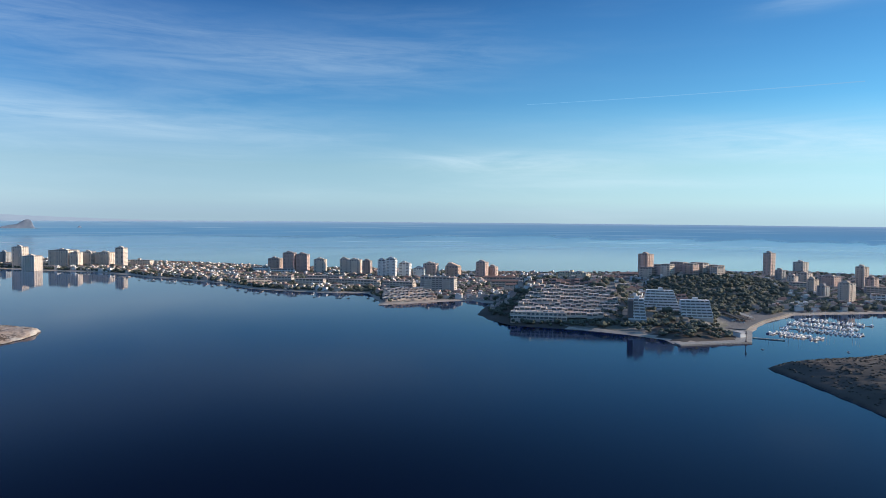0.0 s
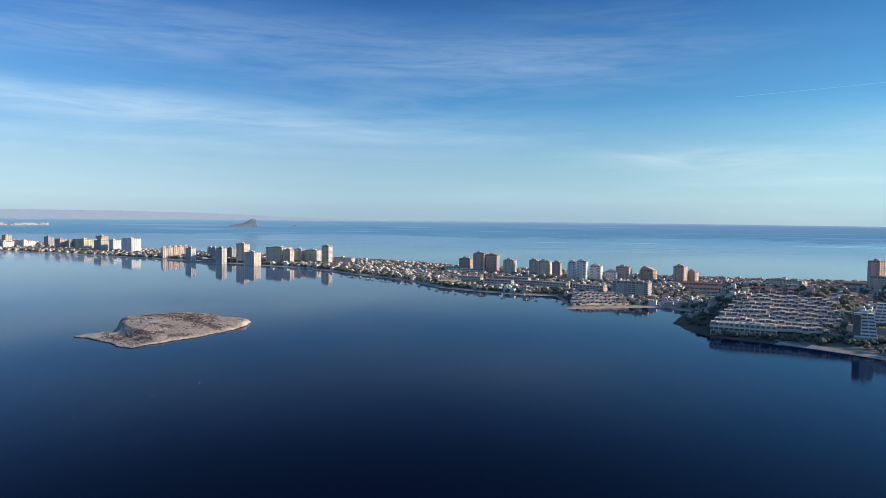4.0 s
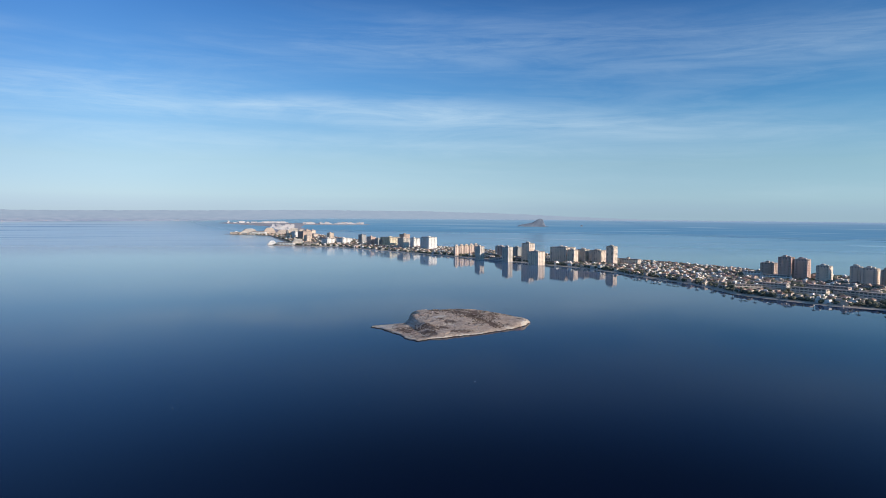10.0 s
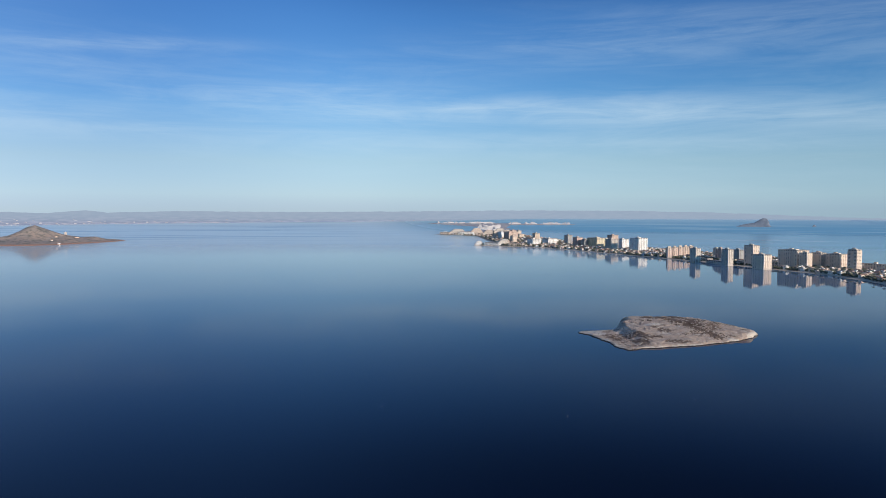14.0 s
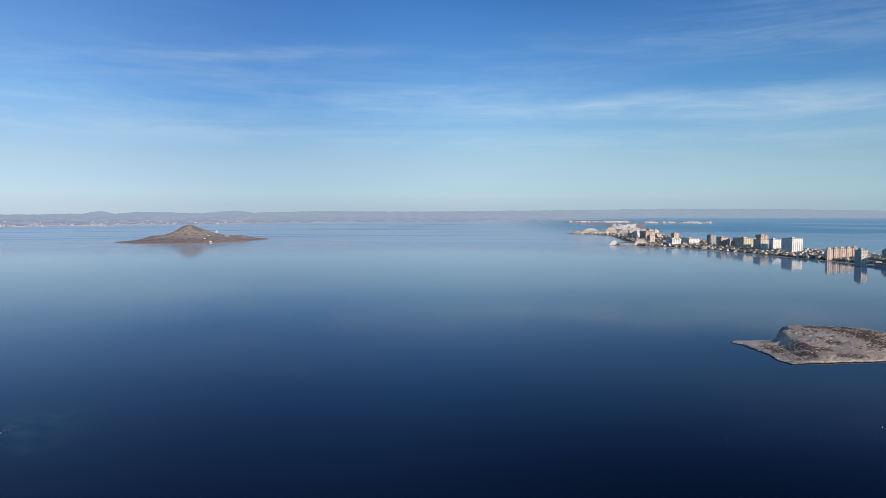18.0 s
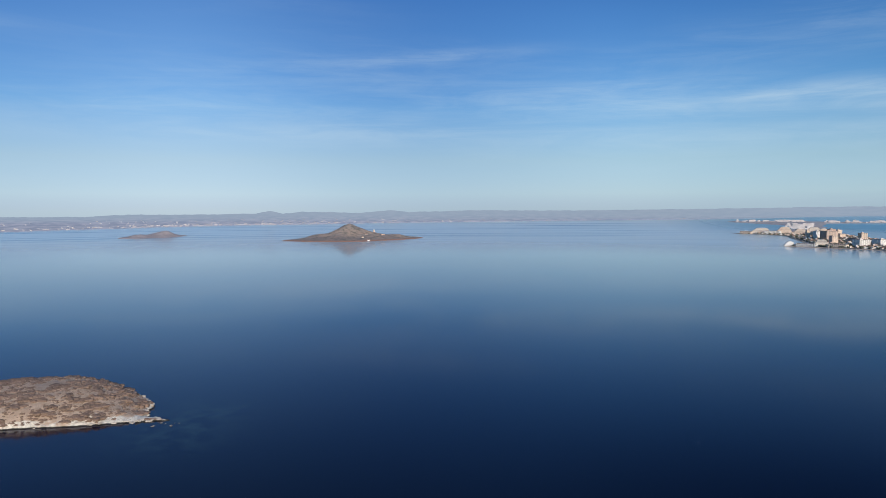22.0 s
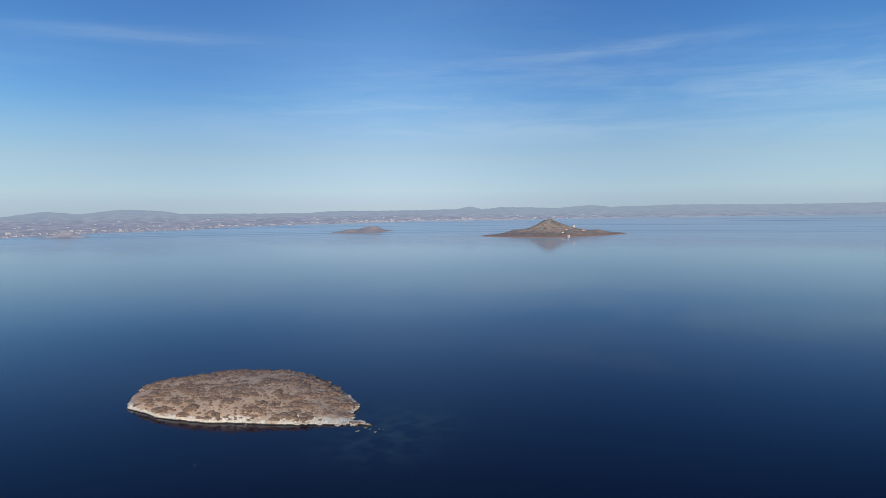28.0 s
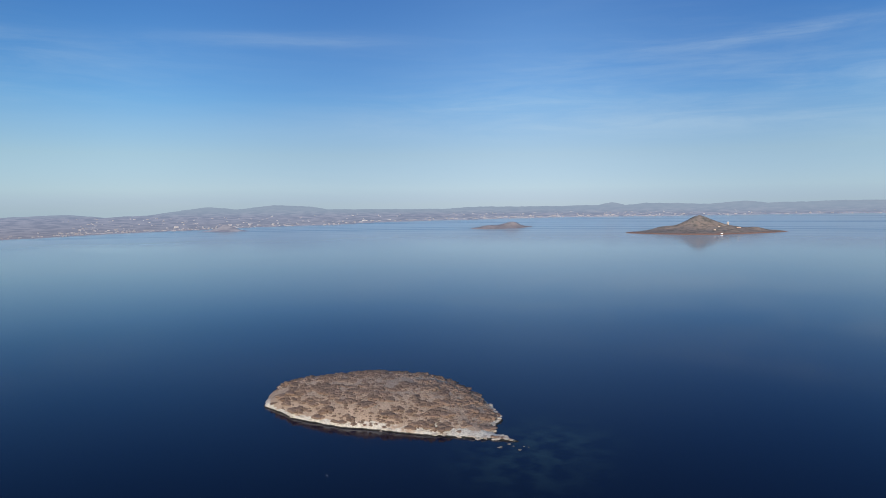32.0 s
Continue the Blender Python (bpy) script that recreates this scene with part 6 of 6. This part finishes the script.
t = thing("pavilion", pose(722, 172, 1.5, 0, 0, 60), "plain white box-shaped pavilion on the quay", "pavilion")
part("wall", box_mesh("wall", [(-6, 6, -4, 4, 0, 4.6)]), WALL["white"], t)
part("roof", box_mesh("roof", [(-6.4, 6.4, -4.4, 4.4, 4.6, 5.1)]), WALL["pale"], t)
part("door", box_mesh("door", [(-1.2, 1.2, -4.06, -3.9, 0, 2.6)]), GLASS, t)
part("window", box_mesh("window", [(2.5, 5, -4.06, -3.9, 1.2, 2.6)]), GLASS, t)
t = thing("harbour_light", pose(693, 157, 1.5), "dark slender harbour light on the end of the quay", "harbour light")
for nm, r0, r1, z0, z1 in (("base", 1.0, 0.9, 0, 1.2), ("mast", 0.45, 0.38, 1.2, 8.0), ("gallery", 1.3, 1.3, 8.0, 8.4), ("lantern", 0.8, 0.7, 8.4, 10.2), ("cap", 0.9, 0.1, 10.2, 11.0)):
    bm = bmesh.new()
    bmesh.ops.create_cone(bm, cap_ends=True, segments=12, radius1=r0, radius2=r1, depth=z1 - z0, matrix=pose(0, 0, (z0 + z1) / 2))
    part(nm, bm, WALL["dark"], t)
for k, (x, y) in enumerate(((862, 222), (876, 212), (848, 206))):
    t = thing("carport", pose(x, y, 2.4, 0, 0, 36), "long open carport with a dark flat roof", "carport", "carports by the marina")
    part("roof", box_mesh("roof", [(-38 + 8 * k, 38 - 8 * k, -3.4, 3.4, 2.8, 3.1)]), ASPHALT if k != 1 else CONCRETE, t)
    post = box_mesh("post", [(-0.12, 0.12, -0.12, 0.12, 0, 2.8)])
    for j in range(7):
        for s in (-3, 3):
            part("post", post, ALLOY, t, m=pose((-36 + 8 * k) + j * (72 - 16 * k) / 6, s, 0))
CAR_PAINT = [material("car_paint_" + n, c, 0.3, spec=0.5) for n, c in (("white", (0.7, 0.7, 0.7)), ("silver", (0.35, 0.36, 0.38)), ("dark", (0.03, 0.03, 0.04)), ("red", (0.35, 0.03, 0.03)))]
wheel = bmesh.new()
bmesh.ops.create_cone(wheel, cap_ends=True, segments=10, radius1=0.33, radius2=0.33, depth=0.22, matrix=pose(0, 0, 0, 90, 0, 0))
wm = bpy.data.meshes.new("wheel"); wheel.to_mesh(wm); wheel.free(); wm.materials.append(TYRE)
for k in range(26):
    r, c = divmod(k, 13)
    x, y = 818 + c * 5.4 + r * 6, 196 + c * 0.9 + r * 12
    t = thing("parked_car", pose(x, y, 2.5, 0, 0, 100 + rng.uniform(-3, 3)), ("white", "silver", "dark", "red")[k % 4] + " parked car on the sandy lot", "car", "parked cars")
    v = [(-2.1, -0.85, 0.35), (2.1, -0.85, 0.35), (2.1, 0.85, 0.35), (-2.1, 0.85, 0.35), (-2.1, -0.85, 0.85), (2.1, -0.85, 0.8), (2.1, 0.85, 0.8), (-2.1, 0.85, 0.85)]
    part("body", mesh("body", v, [tuple(q) for q in BOX_F]), CAR_PAINT[k % 4], t)
    v = [(-1.7, -0.8, 0.84), (0.9, -0.8, 0.82), (0.9, 0.8, 0.82), (-1.7, 0.8, 0.84), (-1.2, -0.65, 1.42), (0.3, -0.65, 1.42), (0.3, 0.65, 1.42), (-1.2, 0.65, 1.42)]
    part("cabin", mesh("cabin", v, [tuple(q) for q in BOX_F]), GLASS, t)
    for a in (-1.3, 1.3):
        for b in (-0.8, 0.8):
            part("wheel", wm, TYRE, t, m=pose(a, b, 0.33))

# ---------------------------------------------------------------- houses on the hill island
hx, hy = -1672, 2735
t = thing("watch_tower", pose(hx, hy, float(baron_height(np.array([hx]), np.array([hy]))[0]) - 1), "pale square tower house on the island's shoulder", "tower")
part("wall", box_mesh("wall", [(-3, 3, -3, 3, 0, 12)]), WALL["cream"], t)
part("parapet", box_mesh("parapet", [(-3.5, 3.5, -3.5, 3.5, 12, 13.2)]), WALL["cream"], t)
part("turret", box_mesh("turret", [(-1.4, 1.4, -1.4, 1.4, 13.2, 15)]), WALL["white"], t)
for q in (3, 6, 9):
    part("window", box_mesh("window", [(-0.7, 0.7, -3.05, -2.9, q, q + 1.8)]), GLASS, t)
for x, y, w, c, n in ((-1600, 2690, 26, "orange", "country_house"), (-1555, 2500, 14, "white", "boat_house"), (-1640, 2620, 12, "tan", "cottage"), (-1620, 2560, 10, "cream", "cottage")):
    t = thing(n, pose(x, y, float(baron_height(np.array([x]), np.array([y]))[0]) - 0.5, 0, 0, 60) @ Matrix.Scale(0.62, 4), f"{c} walled low house on the hill island", "house")
    part("wall", box_mesh("wall", [(-w / 2, w / 2, -5, 5, 0, 6)]), WALL[c], t)
    part("roof", mesh("roof", [(-w / 2 - 0.5, -5.5, 6), (w / 2 + 0.5, -5.5, 6), (w / 2 + 0.5, 5.5, 6), (-w / 2 - 0.5, 5.5, 6), (-w / 2 - 0.5, 0, 8.5), (w / 2 + 0.5, 0, 8.5)],
                      [(0, 1, 5, 4), (2, 3, 4, 5), (0, 4, 3), (1, 2, 5), (3, 2, 1, 0)]), RED_TILE, t)
    part("door", box_mesh("door", [(-0.8, 0.8, -5.06, -4.9, 0.5, 2.8)]), GLASS, t)

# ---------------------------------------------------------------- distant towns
# far walls paled and greyed: the haze is painted into their colours
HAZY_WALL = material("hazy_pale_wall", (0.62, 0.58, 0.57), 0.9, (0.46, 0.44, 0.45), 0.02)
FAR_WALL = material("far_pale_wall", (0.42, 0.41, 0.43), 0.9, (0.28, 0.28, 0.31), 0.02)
rng = random.Random(77)
for name, rows, label in (("far_spit_town", [(rng.uniform(-560, 900), 0, 0) for _ in range(150)], "hazy pale apartment blocks at the far end of the spit"),
                          ("mainland_towns", None, "white specks of towns and greenhouses along the far shore")):
    out = []
    if rows:
        for k in range(170):
            u = rng.random()
            if u < 0.45:
                x, y = rng.uniform(250, 900), rng.uniform(7550, 7800)
            elif u < 0.75:
                x, y = rng.uniform(-560, 100), rng.uniform(7900, 8300)
            else:
                x, y = rng.uniform(-60, 120), rng.uniform(4700, 6200)
            w, h = rng.uniform(12, 34), rng.uniform(8, 24)
            out.append((x - w / 2, x + w / 2, y - 10, y + 10, 0, h))
    else:
        for k in range(900):
            az = rng.choice((rng.uniform(-84, -20), rng.uniform(-80, -64), rng.uniform(-62, -5), rng.uniform(-50, -36)))
            r = EYE[2] / math.tan(radians(-float(smooth_profile(az, SHORE))))
            deep = rng.random() ** 3.5
            r = r * 1.008 + deep * (4500 if rng.random() < 0.6 else 600)
            x, y = EYE[0] + r * math.sin(radians(az)), EYE[1] + r * math.cos(radians(az))
            w, h = rng.uniform(4, 15) * (1 + deep), rng.uniform(0, 2)
            out.append((x - w / 2, x + w / 2, y - w / 3, y + w / 3, 0, h + 4.0 + deep * 7))
    v, f = boxes(out)
    ob = new(name, mesh(name, far(v), f))
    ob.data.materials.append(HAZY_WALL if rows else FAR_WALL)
    tagged(ob, label, "distant town", kind="stuff")

# cone-shaped hill on the far shore, with the same painted haze glow
x0, y0 = -3500, 1370
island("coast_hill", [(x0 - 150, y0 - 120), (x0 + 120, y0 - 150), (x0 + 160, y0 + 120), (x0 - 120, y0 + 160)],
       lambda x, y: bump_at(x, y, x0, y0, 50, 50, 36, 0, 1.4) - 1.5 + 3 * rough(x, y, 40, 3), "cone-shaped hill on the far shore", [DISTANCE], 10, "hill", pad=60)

# thin vapour trail high over the sea, its sunlight painted as a glow
VAPOUR = bpy.data.materials.new("vapour")
VAPOUR.use_nodes = True
e = VAPOUR.node_tree.nodes["Principled BSDF"]
e.inputs["Base Color"].default_value, e.inputs["Emission Color"].default_value, e.inputs["Emission Strength"].default_value = (0.02, 0.02, 0.02, 1), (0.165, 0.415, 0.69, 1), 1.0
v = []
for k in range(25):
    az, el = radians(58.4 + k), radians(9.1 + 0.045 * k - 0.0009 * k * k)
    w = radians(0.015 + 0.001 * k)
    for s in (-1, 1):
        v.append((EYE[0] + 4600 * math.sin(az), EYE[1] + 4600 * math.cos(az), EYE[2] + 4600 * math.tan(el + s * w)))
ob = new("vapour_trail", mesh("vapour_trail", v, [(2 * k, 2 * k + 2, 2 * k + 3, 2 * k + 1) for k in range(24)]))
ob.data.materials.append(VAPOUR)
tagged(ob, "thin white vapour trail across the blue sky", "vapour trail", kind="structure")

# ---------------------------------------------------------------- buoys on the lagoon
FLOAT = material("white_buoy", (0.8, 0.8, 0.78), 0.5)
bm = bmesh.new()
bmesh.ops.create_uvsphere(bm, u_segments=12, v_segments=8, radius=0.45)
ball = bpy.data.meshes.new("float"); bm.to_mesh(ball); bm.free()
ball.polygons.foreach_set("use_smooth", [True] * len(ball.polygons))
rod = box_mesh("rod", [(-0.05, 0.05, -0.05, 0.05, 0, 1.3)])
for x, y in ((99, 455), (48, 431), (136, 475), (-363, 260), (-66, 443), (590, 190)):
    t = thing("buoy", pose(x, y, 0.1) @ Matrix.Scale(0.42, 4), "small white mooring buoy on the calm water", "buoy", "buoys")
    part("float", ball, FLOAT, t)
    part("rod", rod, ALLOY, t)
